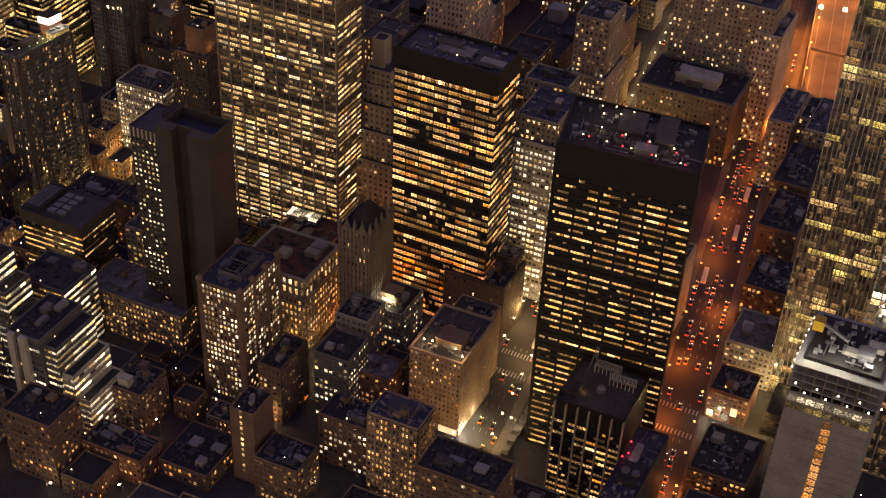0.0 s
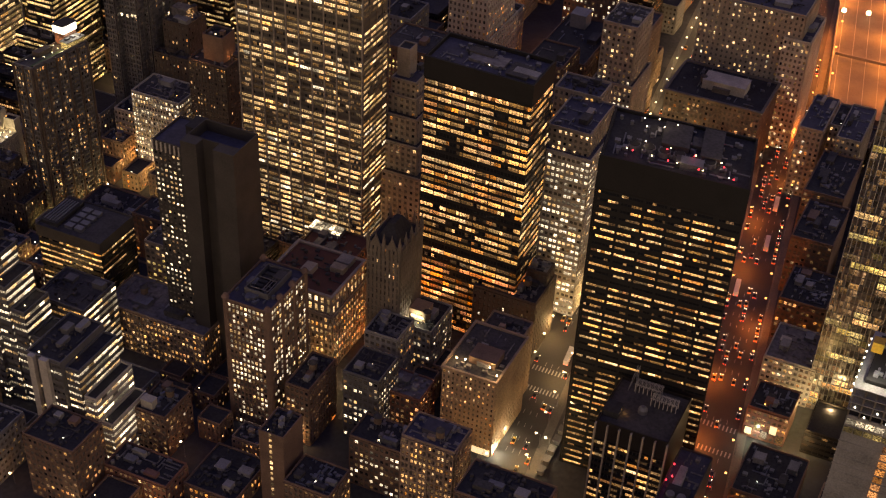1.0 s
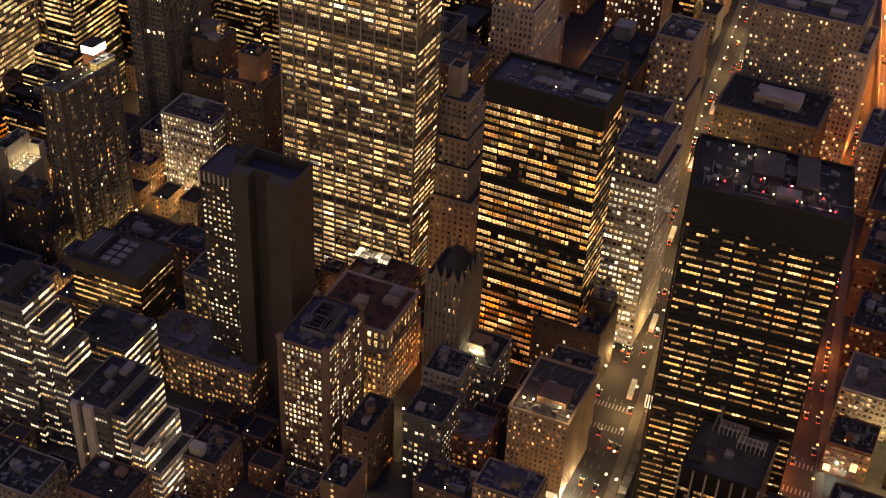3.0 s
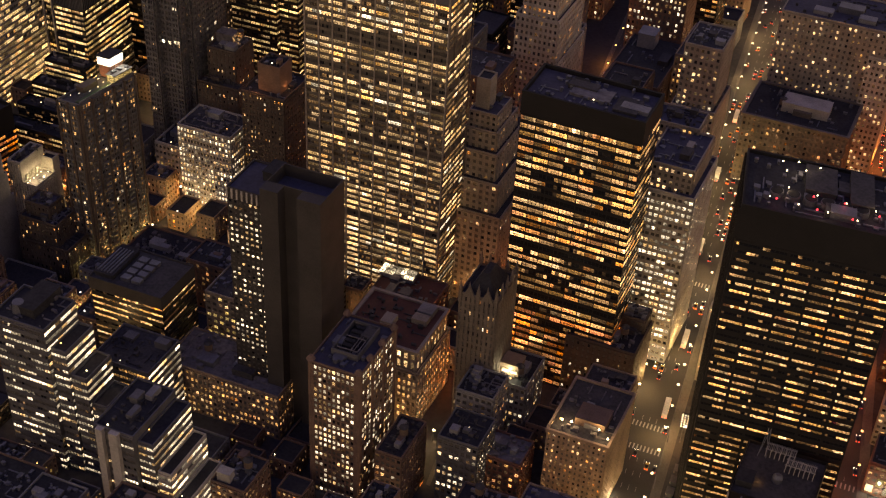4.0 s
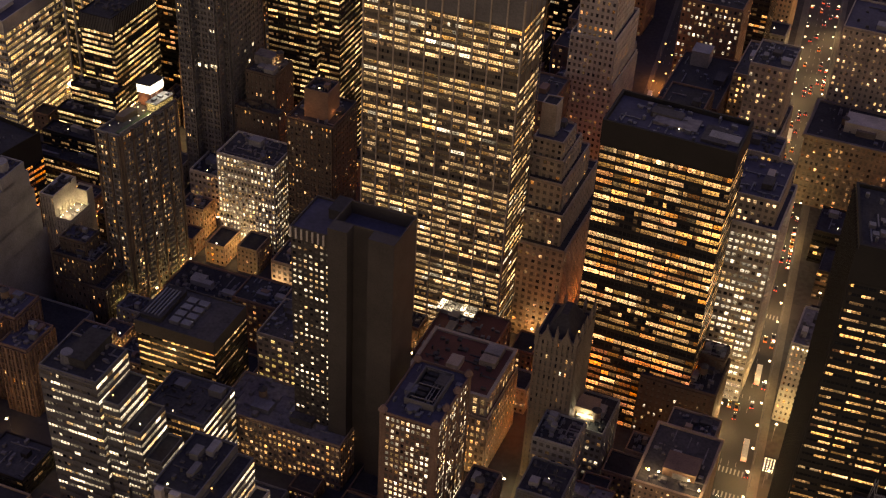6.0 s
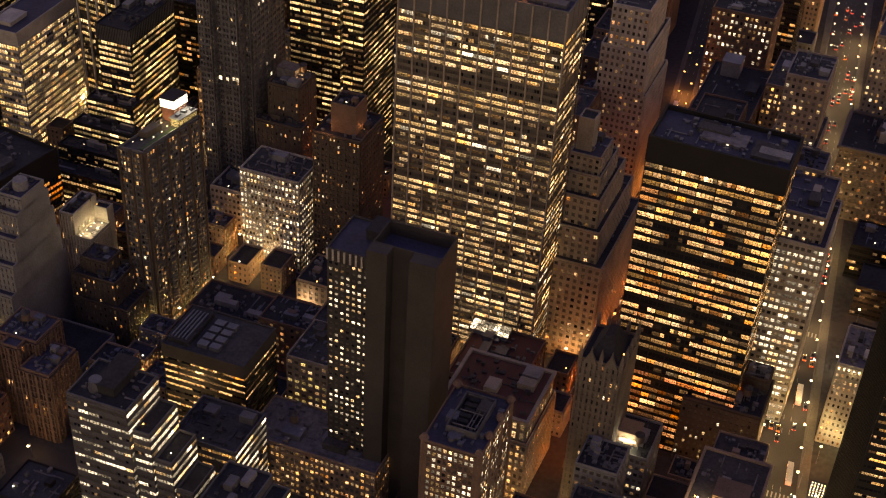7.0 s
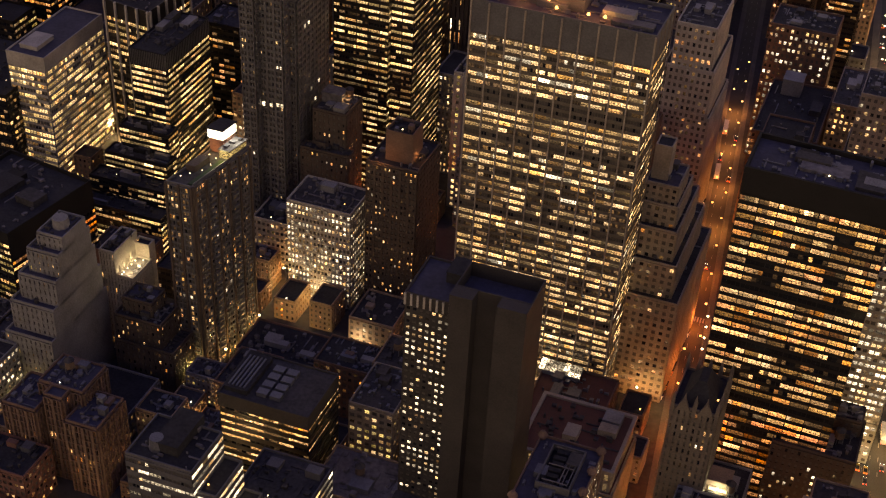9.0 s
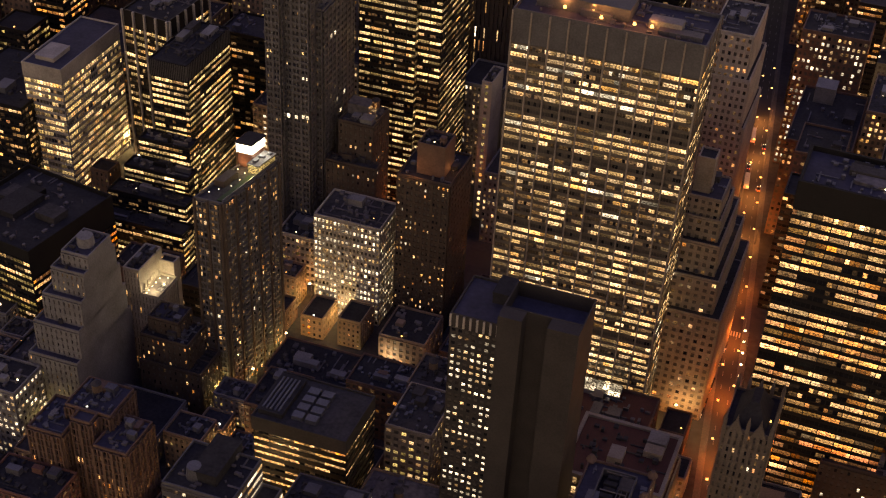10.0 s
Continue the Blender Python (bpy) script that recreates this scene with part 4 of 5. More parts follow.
tower("office_building", "slim pale stone building facing an orange-lit avenue", [(66.3, 78.3, 1.6, 45.6, 0, 45.6, dict(STONE, wall="pale", faces="fr", pal="gold", lit=0.3, clutter=3))])
tower("loft_building", "low pale building with flood-lit roof edge", [(111, 136, 5.8, 33.8, 0, 24, dict(LOFT, wall="pale", faces="fl", pal="cream", lit=0.3, roof="roof_pale", clutter=5))])
tower("loft_building", "orange-lit brick buildings beside the avenue", [(107.6, 131.6, 50.5, 80.5, 0, 26, dict(LOFT, wall="brown", faces="fl", pal="amber", lit=0.3, roof="roof_dark", clutter=8)),
                                                                      (102.8, 124.8, 90.5, 128.5, 0, 36.6, dict(LOFT, wall="brown", faces="fl", pal="amber", lit=0.1, roof="roof_dark", clutter=8)),
                                                                      (100.1, 122.1, 130.9, 174.9, 0, 39.5, dict(LOFT, wall="brown", faces="fl", pal="amber", lit=0.1, roof="roof_dark", clutter=8))])
tower("loft_building", "low dark loft roofs below an unfinished tower", [(117.6, 144.6, -82.7, -50.7, 0, 20, dict(LOFT, wall="brown", faces="fl", pal="amber", lit=0.2, roof="roof_dark", clutter=8)),
                                                                       (119.5, 143.5, -120.2, -90.2, 0, 15, dict(LOFT, wall="concrete", faces="fl", pal="home", lit=0.2, roof="roof", clutter=8))])
o = tower("shop_building", "corner shop building with neon lit signs", [(111.8, 131.8, -25.8, -5.8, 0, 18, dict(LOFT, wall="red", faces="fl", pal="cream", lit=0.6, roof="roof_dark", clutter=5))])
for i, k in enumerate(("shop", "olive", "cool", "shop", "warm")):
    g = Geo(); o[0].slab(g, 1 + i * 3.8, 4.2 + i * 3.8, -0.6, -0.35, 2 + (i % 2) * 4, 6 + (i % 2) * 5)
    part("sign", g, k, o[0].thing)
point_light(118.4, -30.1, 5, (0.9, 0.95, 0.7), 2200)
o = tower("office_tower", "raw concrete tower under construction with bright work lamps",
          [(155.5, 187, -143.5, -111, 0, 137, dict(wall="concrete", faces="", roof="roof_dark", parapet=0.6, clutter=0))], "skyscraper")
B = o[0]
for i in range(33):
    g = Geo(); B.slab(g, 15, 18.2, -0.5, 0.1, 4 + i * 3.8, 6.6 + i * 3.8)
    part("hoist_bay", g, "amber", B.thing)
    g = Geo(); B.slab(g, -0.25, B.w + 0.25, -0.25, 0, 3 + i * 3.8, 3.5 + i * 3.8)
    part("floor_edge", g, "concrete", B.thing)
for j in range(4):
    for i in range(9):
        g = Geo(); B.slab(g, i * 3.86, i * 3.86 + 0.6, 0, 0.6, 137.2 + j * 3.4, 140.6 + j * 3.4)
        part("column", g, "steel", B.thing)
        if (i + j) % 2 and j < 2:
            x, y, _ = B.at(i * 3.86 + 2, -0.5, 0)
            lamp_dot("work_lamp", x, y, 139 + j * 3.4, 0.42, "white_lamp", B.thing)
    g = Geo(); B.slab(g, -0.5, B.w + 0.5, -0.5, B.d + 0.5, 140.4 + j * 3.4, 140.8 + j * 3.4)
    part("floor_slab", g, "concrete", B.thing)
for i in range(9):
    x, y, _ = B.at(-0.8, i * 3.8, 0)
    lamp_dot("work_lamp", x, y, 149, 0.42, "white_lamp", B.thing)
for i in range(9):
    for zz, k in ((133.6, "cool"), (129.8, "olive")):
        g = Geo(); B.slab(g, 0.4 + i * 3.4, 3.4 + i * 3.4, -0.32, -0.26, zz, zz + 2.6)
        part("work_bay", g, k, B.thing)
B2 = Block(B.thing, 158, -140, 27, 26, 151, 152.6, "black", 2)
B2.clutter(12)
for x, y in ((160, -141), (170, -139), (181, -136)):
    point_light(x, y, 157, (1, 0.9, 0.7), 4500)
g = Geo(); g.box([(x, y, z) for z in (155.5, 156.7) for x, y in ((158.1, -122.7), (170.4, -129.8), (171, -129), (158.7, -121.9))])
crane = thing("crane", "grey crane boom with yellow cab lying on the unfinished tower", "crane")
part("boom", g, "metal", crane)
g = Geo(); g.block(157, 161, -125, -121, 152.8, 157.2)
part("cab", g, "taxi", crane)
# Faintly glowing panes stand in for city glow on the glass.
GLASS = dict(wall="silver", faces="fl", frame="grey", pal="olive", fh=3.9, bay=1.5, win=(0.94, 0.8), lit=0.14, dimp=0.5, blank="silver", run=0.9, deep=0.15, roof="roof_dark")
o = tower("office_tower", "tall glass office tower with pale fins and faint lights",
          [(134, 214, 6, 62, 0, 245, dict(GLASS, group=4, singles=100)), (172, 214, -30, 5.5, 0, 150, dict(GLASS, lit=0.2, pal="white", group=4))], "skyscraper")
for i in range(19):
    g = Geo(); o[0].slab(g, i * 2.1, i * 2.1 + 0.35, -1.0, 0, 4, 232 - 9 * (i % 5))
    part("fin", g, "pale", o[0].thing)
for i in range(10):
    g = Geo(); o[1].slab(g, i * 4.2, i * 4.2 + 0.5, -0.9, 0, 4, 150.5)
    part("fin", g, "pale", o[0].thing)
for x, y, z in ((178, -32, 96), (188, -32, 92), (199, -32, 100), (183, -32, 118)):
    lamp_dot("work_lamp", x, y, z, 0.6, "white_lamp", o[0].thing)
    point_light(x, y - 2.5, z, (1, 0.92, 0.75), 1600, 0.5)
# Unseen warm lights added to gild the tower's foot and fins.
point_light(136, -4, 10, (1, 0.68, 0.3), 6000); point_light(148, -6, 14, (1, 0.68, 0.3), 6000); point_light(140, -2, 52, (1, 0.62, 0.25), 900)

# ---- north of the towers ----
o = tower("office_building", "old cornice building with rooftop sheds", [(3.1, 61.1, 190, 228, 0, 44, dict(STONE, wall="dusk", pal="amber", lit=0.1, roof="roof_dark", lip=1.2, clutter=6, singles=80))])
o[0].bulk(18, 44, 12, 24, 6, "pale")
tower("office_building", "large pale office building with lit windows", [(7.8, 69.8, 230.4, 266.4, 0, 90.1, dict(STONE, wall="limestone", pal="cream", lit=0.24, bay=3.1, win=(0.4, 0.5), deep=0.6, roof="roof_blue", clutter=8, singles=80)),
                                                                      (60, 76, 228.2, 264.2, 0, 74.7, dict(STONE, wall="pale", pal="cream", lit=0.3, roof="roof_blue", clutter=4))])
tower("office_building", "old building with two roof wings", [(84.6, 98.6, 182.6, 222.6, 0, 46.2, dict(STONE, pal="home", lit=0.15, faces="flr", roof="roof_blue", clutter=2)),
                                                           (106.5, 120.5, 180.7, 220.7, 0, 46.7, dict(STONE, pal="home", lit=0.15, faces="flr", roof="roof_blue", clutter=2)),
                                                           (100.3, 108.3, 195.6, 221.6, 0, 44.7, dict(STONE, pal="home", lit=0.15, faces="f", roof="roof_dark", clutter=2))])
tower("office_building", "stone tower with scattered lit windows along the avenue", [(-31.1, -7.1, 147.8, 179.8, 0, 64.7, dict(STONE, pal="cream", lit=0.25, clutter=4, bright=(14,))), (-29.4, -9.4, 150.9, 176.9, 63.9, 100.7, dict(STONE, pal="cream", lit=0.12, clutter=4))])
tower("office_building", "narrow stone building by the avenue", [(-27.1, -5.1, 101.4, 133.4, 0, 59.7, dict(STONE, wall="pale", pal="olive", lit=0.3, clutter=5))])
o = tower("office_building", "dark building with a bare wedge-shaped roof", [(-75.8, -43.8, 171.7, 227.7, 0, 56.6, dict(STONE, wall="brown", pal="amber", lit=0.2, roof="roof_dark", clutter=1))])
o[0].bulk(6, 16, 42, 52, 9, "concrete")
tower("office_building", "dark office block with many white windows", [(-81.2, -47.2, 239.7, 263.7, 0, 81.7, dict(STONE, wall="brown", pal="white", lit=0.45, roof="roof_dark", clutter=5))])
tower("office_building", "stone block with lit upper floors", [(-41.3, -17.3, 194.8, 234.8, 0, 67.7, dict(STONE, wall="tan", pal="gold", lit=0.3, roof="roof", clutter=5))])
tower("office_building", "brick block lit orange from the street", [(45.3, 69.3, 279.9, 307.9, 0, 53.5, dict(STONE, wall="tan", pal="amber", lit=0.35, roof="roof_blue", clutter=5))])
# wide approach ramp
ramp = thing("approach_ramp", "wide concrete approach ramp flooded with orange light", "ramp")
g = Geo(); g.box([(x, y, z) for z in (0, 1) for x, y in ((88, 284), (133, 282), (108, 455), (65, 454))])
for k in range(4, 8):
    g.v[k] = (g.v[k][0], g.v[k][1], 4.0 if k < 6 else 9.0)
part("deck", g, "paving", ramp)
for s0, s1 in (((88, 284), (65, 454)), ((133, 282), (108, 455))):
    g = Geo(); g.box([(s[0] + e, s[1], z) for z in (3.6, 11) for s, e in ((s0, -0.3), (s0, 0.3), (s1, 0.3), (s1, -0.3))])
    part("side_wall", g, "concrete", ramp)
for i in range(5):
    f = i / 4.0
    g = Geo(); g.box([(a - 23.5 * e, 284 + 170 * e, 4.15 + 5 * e + dz) for dz in (0, 0.04) for e, a in ((0.02, 92 + f * 37 - 0.15), (0.02, 92 + f * 37 + 0.15), (0.98, 92 + f * 37 + 0.15), (0.98, 92 + f * 37 - 0.15))])
    part("lane_line", g, "paint", ramp)
g = Geo(); g.block(81, 127, 345, 346, 9, 11)
part("gantry", g, "metal", ramp)
for x, y in ((83.3, 309.6), (122.5, 307.8), (78.4, 345.6), (115.4, 346.2), (75.4, 383.6), (108.3, 384.8), (72.8, 427.2), (103.6, 428.8)):
    point_light(x, y, 17, (1.0, 0.27, 0.035), 34000)
    o = copy_thing(lamp_sod, pose(x, y, 5.5))
for x, y in ((75.1, 401.6), (91.7, 405.6)):
    t = thing("flood_light", "blazing orange flood light on a gantry", "flood light", (x, y, 14))
    g = Geo(); g.tube(0, 0, -1, 1, 1.8, 1.5, 12)
    part("lens", g, "warm_lamp", t)
    g = Geo(); g.tube(0, 0.5, -8, -1, 0.2, 0.2, 8)
    part("pole", g, "metal", t)

# ---- western quarter ----
tower("office_building", "white gridded office block with bright windows",
      [(-265, -233.5, 29.5, 51, 0, 54.5, dict(wall="pale", faces="fr", pal="white", fh=3.3, bay=1.9, win=(0.6, 0.55), lit=0.8, run=0.15, bright=(13,), singles=260, roof="roof", clutter=10))])
tower("apartment_tower", "dark red brick apartment tower with orange-lit windows",
      [(-228, -204, 34, 60, 0, 83, dict(wall="umber", faces="fr", pal="home", fh=3.1, bay=2.0, win=(0.34, 0.5), lit=0.22, run=0.0, dimp=0.05, deep=0.5, group=2, singles=100, roof="roof_dark", clutter=3)),
       (-221, -208.5, 39, 51, 83, 97, dict(wall="brown", faces="", roof="roof_dark", parapet=1.8, clutter=2))])
for x, y in ((-222.5, 33.2), (-219, 32.9), (-206, 44)):
    point_light(x, y, 86, (1, 0.4, 0.12), 260, 0.3)
o = tower("apartment_tower", "dark glass apartment tower with green terrace and lit roof hut",
          [(-287.5, -275.5, -36, 0, 0, 100.5, dict(wall="grey", faces="fr", lean=0.22, pal="home", fh=3.0, bay=1.7, win=(0.7, 0.66), lit=0.13, run=0.0, dimp=0.3, group=2, deep=0.55, singles=200, roof="roof", clutter=0))])
B = o[0]
for i in range(6):                                   # corner piers and balcony stacks
    g = Geo(); B.slab(g, B.w, B.w + 1.1, i * 7.0 - 0.2, i * 7.0 + 0.7, 0, 101.4)
    part("pier", g, "umber", B.thing)
for i in range(3):
    g = Geo(); B.slab(g, i * 5.7 - 0.2, i * 5.7 + 0.7, -1.0, 0, 0, 101.4)
    part("pier", g, "umber", B.thing)
for i in range(30):
    for v in (9.4, 23.4):
        g = Geo(); B.slab(g, B.w + 0.1, B.w + 1.2, v, v + 3.2, 8 + i * 3.0, 9.1 + i * 3.0)
        part("balcony", g, "grey", B.thing)
g = Geo(); B.slab(g, 8.4, 11.2, 2, 22, 100.7, 101.3)
part("planting", g, "leaf", B.thing)
g = Geo(); B.slab(g, 11.3, 11.6, 1, 36, 101.3, 102.3)
part("glass_rail", g, "silver", B.thing)
g = Geo(); B.slab(g, 6.4, 11.0, 24.5, 35.4, 100.7, 104.6)
part("roof_hut", g, "olive", B.thing, "yellow lit roof hut")
g = Geo(); B.slab(g, 6.0, 11.5, 24.1, 35.8, 104.6, 105.1)
part("hut_roof", g, "roof_pale", B.thing)
for u, v, a, b in ((7.4, 26, 1.6, 2.2), (7.2, 30, 2.4, 1.4), (9.2, 33, 1.2, 1.4)):
    g = Geo(); B.slab(g, u, u + a, v, v + b, 105.1, 106.1)
    part("air_unit", g, "metal", B.thing)
g = Geo(); B.slab(g, -0.2, 6.0, 27.6, 35.6, 100.7, 107.6)
part("tank_house", g, "red", B.thing)
for i in range(5):
    g = Geo(); B.slab(g, -0.5 + i * 1.38, 0.8 + i * 1.38, 27.3, 35.9, 107.6, 111.8)
    part("lantern_pane", g, "white_lamp", B.thing, "blazing white lantern panel")
g = Geo(); B.slab(g, -0.9, 6.8, 26.9, 36.3, 111.8, 112.5)
part("lantern_roof", g, "roof_dark", B.thing)
g = Geo(); B.slab(g, 1.0, 5.2, 11, 20, 100.7, 103.5)
part("stair_head", g, "umber", B.thing)
for u, v in ((3, 5), (5, 8), (7.6, 12), (7.8, 17), (6.6, 22), (2.5, 23.5)):
    x, y, _ = B.at(u, v, 0)
    lamp_dot("terrace_lamp", x, y, 101.9, 0.22, "warm_lamp", B.thing)
x, y, _ = B.at(8.5, 22.5, 0)
point_light(x, y, 104, (1, 0.85, 0.3), 700, 0.4)
# Yellow lights added round the foot for its glow, no lamps modelled.
for x, y, p in ((-264, -24, 2200), (-262, -8, 1800), (-279, -42, 1600)):
    point_light(x, y, 8, (1, 0.7, 0.22), p, 0.4)
x, y, _ = B.at(3.0, 25, 0)
point_light(x, y, 103.5, (1, 0.5, 0.2), 500, 0.4)
x, y, _ = B.at(9, 31.5, 0)
point_light(x, y, 110, (1, 0.95, 0.75), 2600, 0.8)
o = tower("office_tower", "white gridded office tower full of yellow lit floors",
          [(-434, -413, 68, 119, 0, 66, dict(wall="pale", faces="fr", pal="lemon", fh=3.7, bay=1.8, win=(0.86, 0.58), lit=0.92, run=0.4, group=4, deep=0.4, singles=220, roof="roof_dark", clutter=0))], "skyscraper")
top = Block(o[0].thing, -434.3, 67.7, 21.6, 51.6, 66.2, 73, "pale", 3)
top.roof("roof_blue", 1.0).bulk(4, 14, 6, 20, 2.2, "pale")
BAND = dict(wall="black", faces="fr", pal="lemon", fh=3.3, bay=1.8, win=(0.95, 0.5), pier=0.2, group=3, lit=0.82, run=0.88, deep=0.3, roof="roof_dark", clutter=0)
o = tower("office_tower", "black office tower with lit bands and ribbed crown",
          [(-365.5, -346.6, 71.2, 112.2, 0, 81, dict(BAND, singles=200)), (-370, -343, 62, 71, 0, 49, dict(BAND, clutter=3)), (-374, -340, 53, 62, 0, 38, dict(BAND, clutter=3)),
           (-378, -337, 43, 53, 0, 29, dict(BAND, clutter=3)), (-382, -334, 33, 43, 0, 20, dict(BAND, clutter=2))], "skyscraper")
top = Block(o[0].thing, -365.8, 70.9, 19.4, 41.6, 81.2, 88.7, "black", 3)
top.roof("roof_dark", 1.0).clutter(8)
for i in range(21):
    g = Geo(); top.slab(g, i * 0.95, i * 0.95 + 0.3, -0.4, 0, 81.2, 89.3)
    part("rib", g, "grey", o[0].thing)
for i in range(28):
    g = Geo(); top.slab(g, top.w, top.w + 0.4, i * 1.5, i * 1.5 + 0.35, 81.2, 89.3)
    part("rib", g, "grey", o[0].thing)
o = tower("office_tower", "bronze office tower with pale columns and lit bays", [(-397, -370.5, 103, 138, 0, 92, dict(wall="bronze", faces="fr", skew=-0.12, lean=0.12, pal="lemon", fh=3.7, bay=1.5, group=4, pier=0.2, win=(0.9, 0.5), lit=0.72, run=0.6, top=7.0, deep=0.3, roof="roof_dark", clutter=6, singles=100))], "skyscraper")
B = o[0]
for i in range(5):
    g = Geo(); B.slab(g, i * 6.5 - 0.4, i * 6.5 + 0.5, -1.2, 0, 0, 93.4)
    part("column", g, "pale", B.thing)
for i in range(6):
    g = Geo(); B.slab(g, B.w, B.w + 1.1, i * 6.8, i * 6.8 + 0.9, 0, 93.4)
    part("column", g, "pale", B.thing)
o = tower("office_building", "black-roofed office block with amber windows", [(-415, -367.5, -31, 19, 0, 50.5, dict(wall="black", faces="fr", lean=0.24, skew=-0.16, pal="olive", fh=3.5, bay=1.8, win=(0.9, 0.5), lit=0.9, run=0.85, top=3.5, group=3, roof="roof_dark", parapet=2.4, clutter=10, singles=120, side=dict(pal="ember", top=13.0)))])
o[0].bulk(12, 24, 16, 34, 3.0, "roof_dark", name="plant_room")
o = tower("office_building", "grey stone deco tower with stepped terraces",
          [(-342, -319.9, -82, -42, 0, 40, dict(STONE, wall="concrete", bay=2.2, win=(0.3, 0.5), pal="olive", lit=0.05, dimp=0.05, deep=0.5, faces="f", roof="roof_blue", clutter=1)),
           (-340, -319.7, -78, -44, 40, 54, dict(STONE, wall="concrete", bay=2.2, win=(0.3, 0.5), pal="olive", lit=0.03, dimp=0.04, deep=0.5, faces="f", roof="roof_blue", clutter=1)),
           (-337, -319.5, -74, -46, 54, 66, dict(STONE, wall="concrete", bay=2.2, win=(0.3, 0.5), pal="olive", lit=0.03, dimp=0.04, deep=0.5, faces="f", roof="roof_blue", clutter=1)),
           (-334, -319.3, -70, -48, 66, 77, dict(STONE, wall="concrete", bay=2.2, win=(0.3, 0.5), pal="olive", lit=0.03, dimp=0.04, deep=0.5, faces="f", roof="roof_blue", clutter=1)),
           (-331, -319.1, -66, -50, 77, 83, dict(STONE, wall="concrete", bay=2.2, win=(0.3, 0.5), pal="olive", lit=0.0, dimp=0.0, deep=0.5, faces="f", roof="roof_blue", clutter=1))])
g = Geo()
x, y, _ = o[4].at(6, 8, 0)
g.tube(x, y, 83.2, 87.5, 3.6, 3.2, 10)
part("crown", g, "concrete", o[0].thing)
# Unseen lights added to wash the lower front in yellow.
for x, y, p in ((-333, -87, 2600), (-345, -70, 1500), (-324, -88, 1600)):
    point_light(x, y, 7, (1, 0.72, 0.25), p, 0.4)
o = tower("office_building", "pale slit-windowed block with a flood-lit roof court",
          [(-323.5, -316, -36, -18, 0, 55, dict(STONE, wall="pale", pal="gold", bay=1.6, win=(0.3, 0.8), lit=0.04, dimp=0.04, faces="f", roof="roof_dark", clutter=3)),
           (-315.9, -308, -36, -20.5, 0, 43, dict(STONE, wall="pale", pal="gold", bay=1.6, win=(0.3, 0.8), lit=0.04, dimp=0.04, roof="roof_pale", clutter=0)),
           (-315.9, -308.4, -20.4, -15.5, 0, 50, dict(STONE, wall="pale", faces="", roof="roof_dark", clutter=0))])
B = o[1]
for i in range(5):
    g = Geo(); B.slab(g, 0.05, 0.5, 2.2 + i * 2.6, 3.0 + i * 2.6, 43.2, 47.5)
    part("buttress", g, "pale", B.thing)
for u, v in ((1.6, 3), (1.6, 6), (1.6, 9), (1.6, 12), (4.6, 13.6)):
    x, y, _ = B.at(u, v, 0)
    lamp_dot("flood_lamp", x, y, 43.9, 0.3, "warm_lamp", B.thing)
g = Geo(); B.slab(g, 4.6, 6.4, 5, 11, 43.2, 43.7)
part("skylight", g, "cool", B.thing)
for v in (4, 11):
    x, y, _ = B.at(4, v, 0)
    point_light(x, y, 45.2, (1, 0.75, 0.4), 1150, 0.4)
tower("apartment_building", "dark stepped apartment building with scattered lamps",
      [(-308.9, -280.9, -53.8, -37, 0, 23.4, dict(LOFT, wall="umber", pal="home", lit=0.08, win=(0.36, 0.5), dimp=0.06, roof="roof_dark", clutter=6)),
       (-308.9, -286.9, -51.9, -37, 22.5, 36, dict(LOFT, wall="umber", pal="home", lit=0.1, win=(0.36, 0.5), dimp=0.06, roof="roof_dark", clutter=6)),
       (-306.6, -292.6, -48, -37, 36, 43, dict(LOFT, wall="umber", pal="home", lit=0.08, win=(0.36, 0.5), dimp=0.06, roof="roof_blue", clutter=4))])
RIB = dict(LOFT, wall="brown", pal="amber", bay=1.9, win=(0.4, 0.85), dimp=0.02, lit=0.06, run=0.0, deep=1.0, group=2, roof="roof_blue", clutter=4)
tower("apartment_building", "ribbed brick apartment building with two wings round a tall centre bay",
      [(-321, -306.5, -117, -98, 0, 38, dict(RIB, faces="frl", singles=60)), (-293, -279, -117, -98, 0, 38, dict(RIB, faces="frl", singles=60)),
       (-310, -290.5, -107, -90, 0, 44.5, dict(RIB, singles=60)), (-304, -296, -113, -107, 0, 44.5, dict(RIB, clutter=0))])
tower("office_building", "concrete office block with white lit windows", [(-367.4, -337.4, -101.2, -83.2, 0, 34.9, dict(LOFT, wall="concrete", pal="white", win=(0.6, 0.5), lit=0.6, roof="roof_dark", clutter=3))])
tower("loft_building", "dark red brick block with a cluttered roof", [(-332, -302, -136.1, -118.1, 0, 20.9, dict(LOFT, wall="red", pal="home", lit=0.08, roof="roof_dark", clutter=6))])
tower("loft_building", "low dark roofs around a lane", [(-261.3, -211.3, -34.3, -12.3, 0, 18, dict(LOFT, wall="brown", pal="amber", lit=0.15, roof="roof_dark", clutter=12)),
                                                      (-257.2, -237.2, -62.3, -38.3, 0, 24, dict(LOFT, wall="brown", pal="amber", lit=0.1, roof="roof_dark", clutter=8)),
                                                      (-222.1, -194.1, -38.5, -20.5, 0, 28, dict(LOFT, wall="brown", pal="amber", lit=0.2, roof="roof_dark", clutter=8))])
tower("loft_building", "small beige houses below an office tower", [(-291.2, -267.2, 46.1, 68.1, 0, 26, dict(LOFT, wall="pale", pal="olive", lit=0.15, roof="roof_dark", clutter=4))])
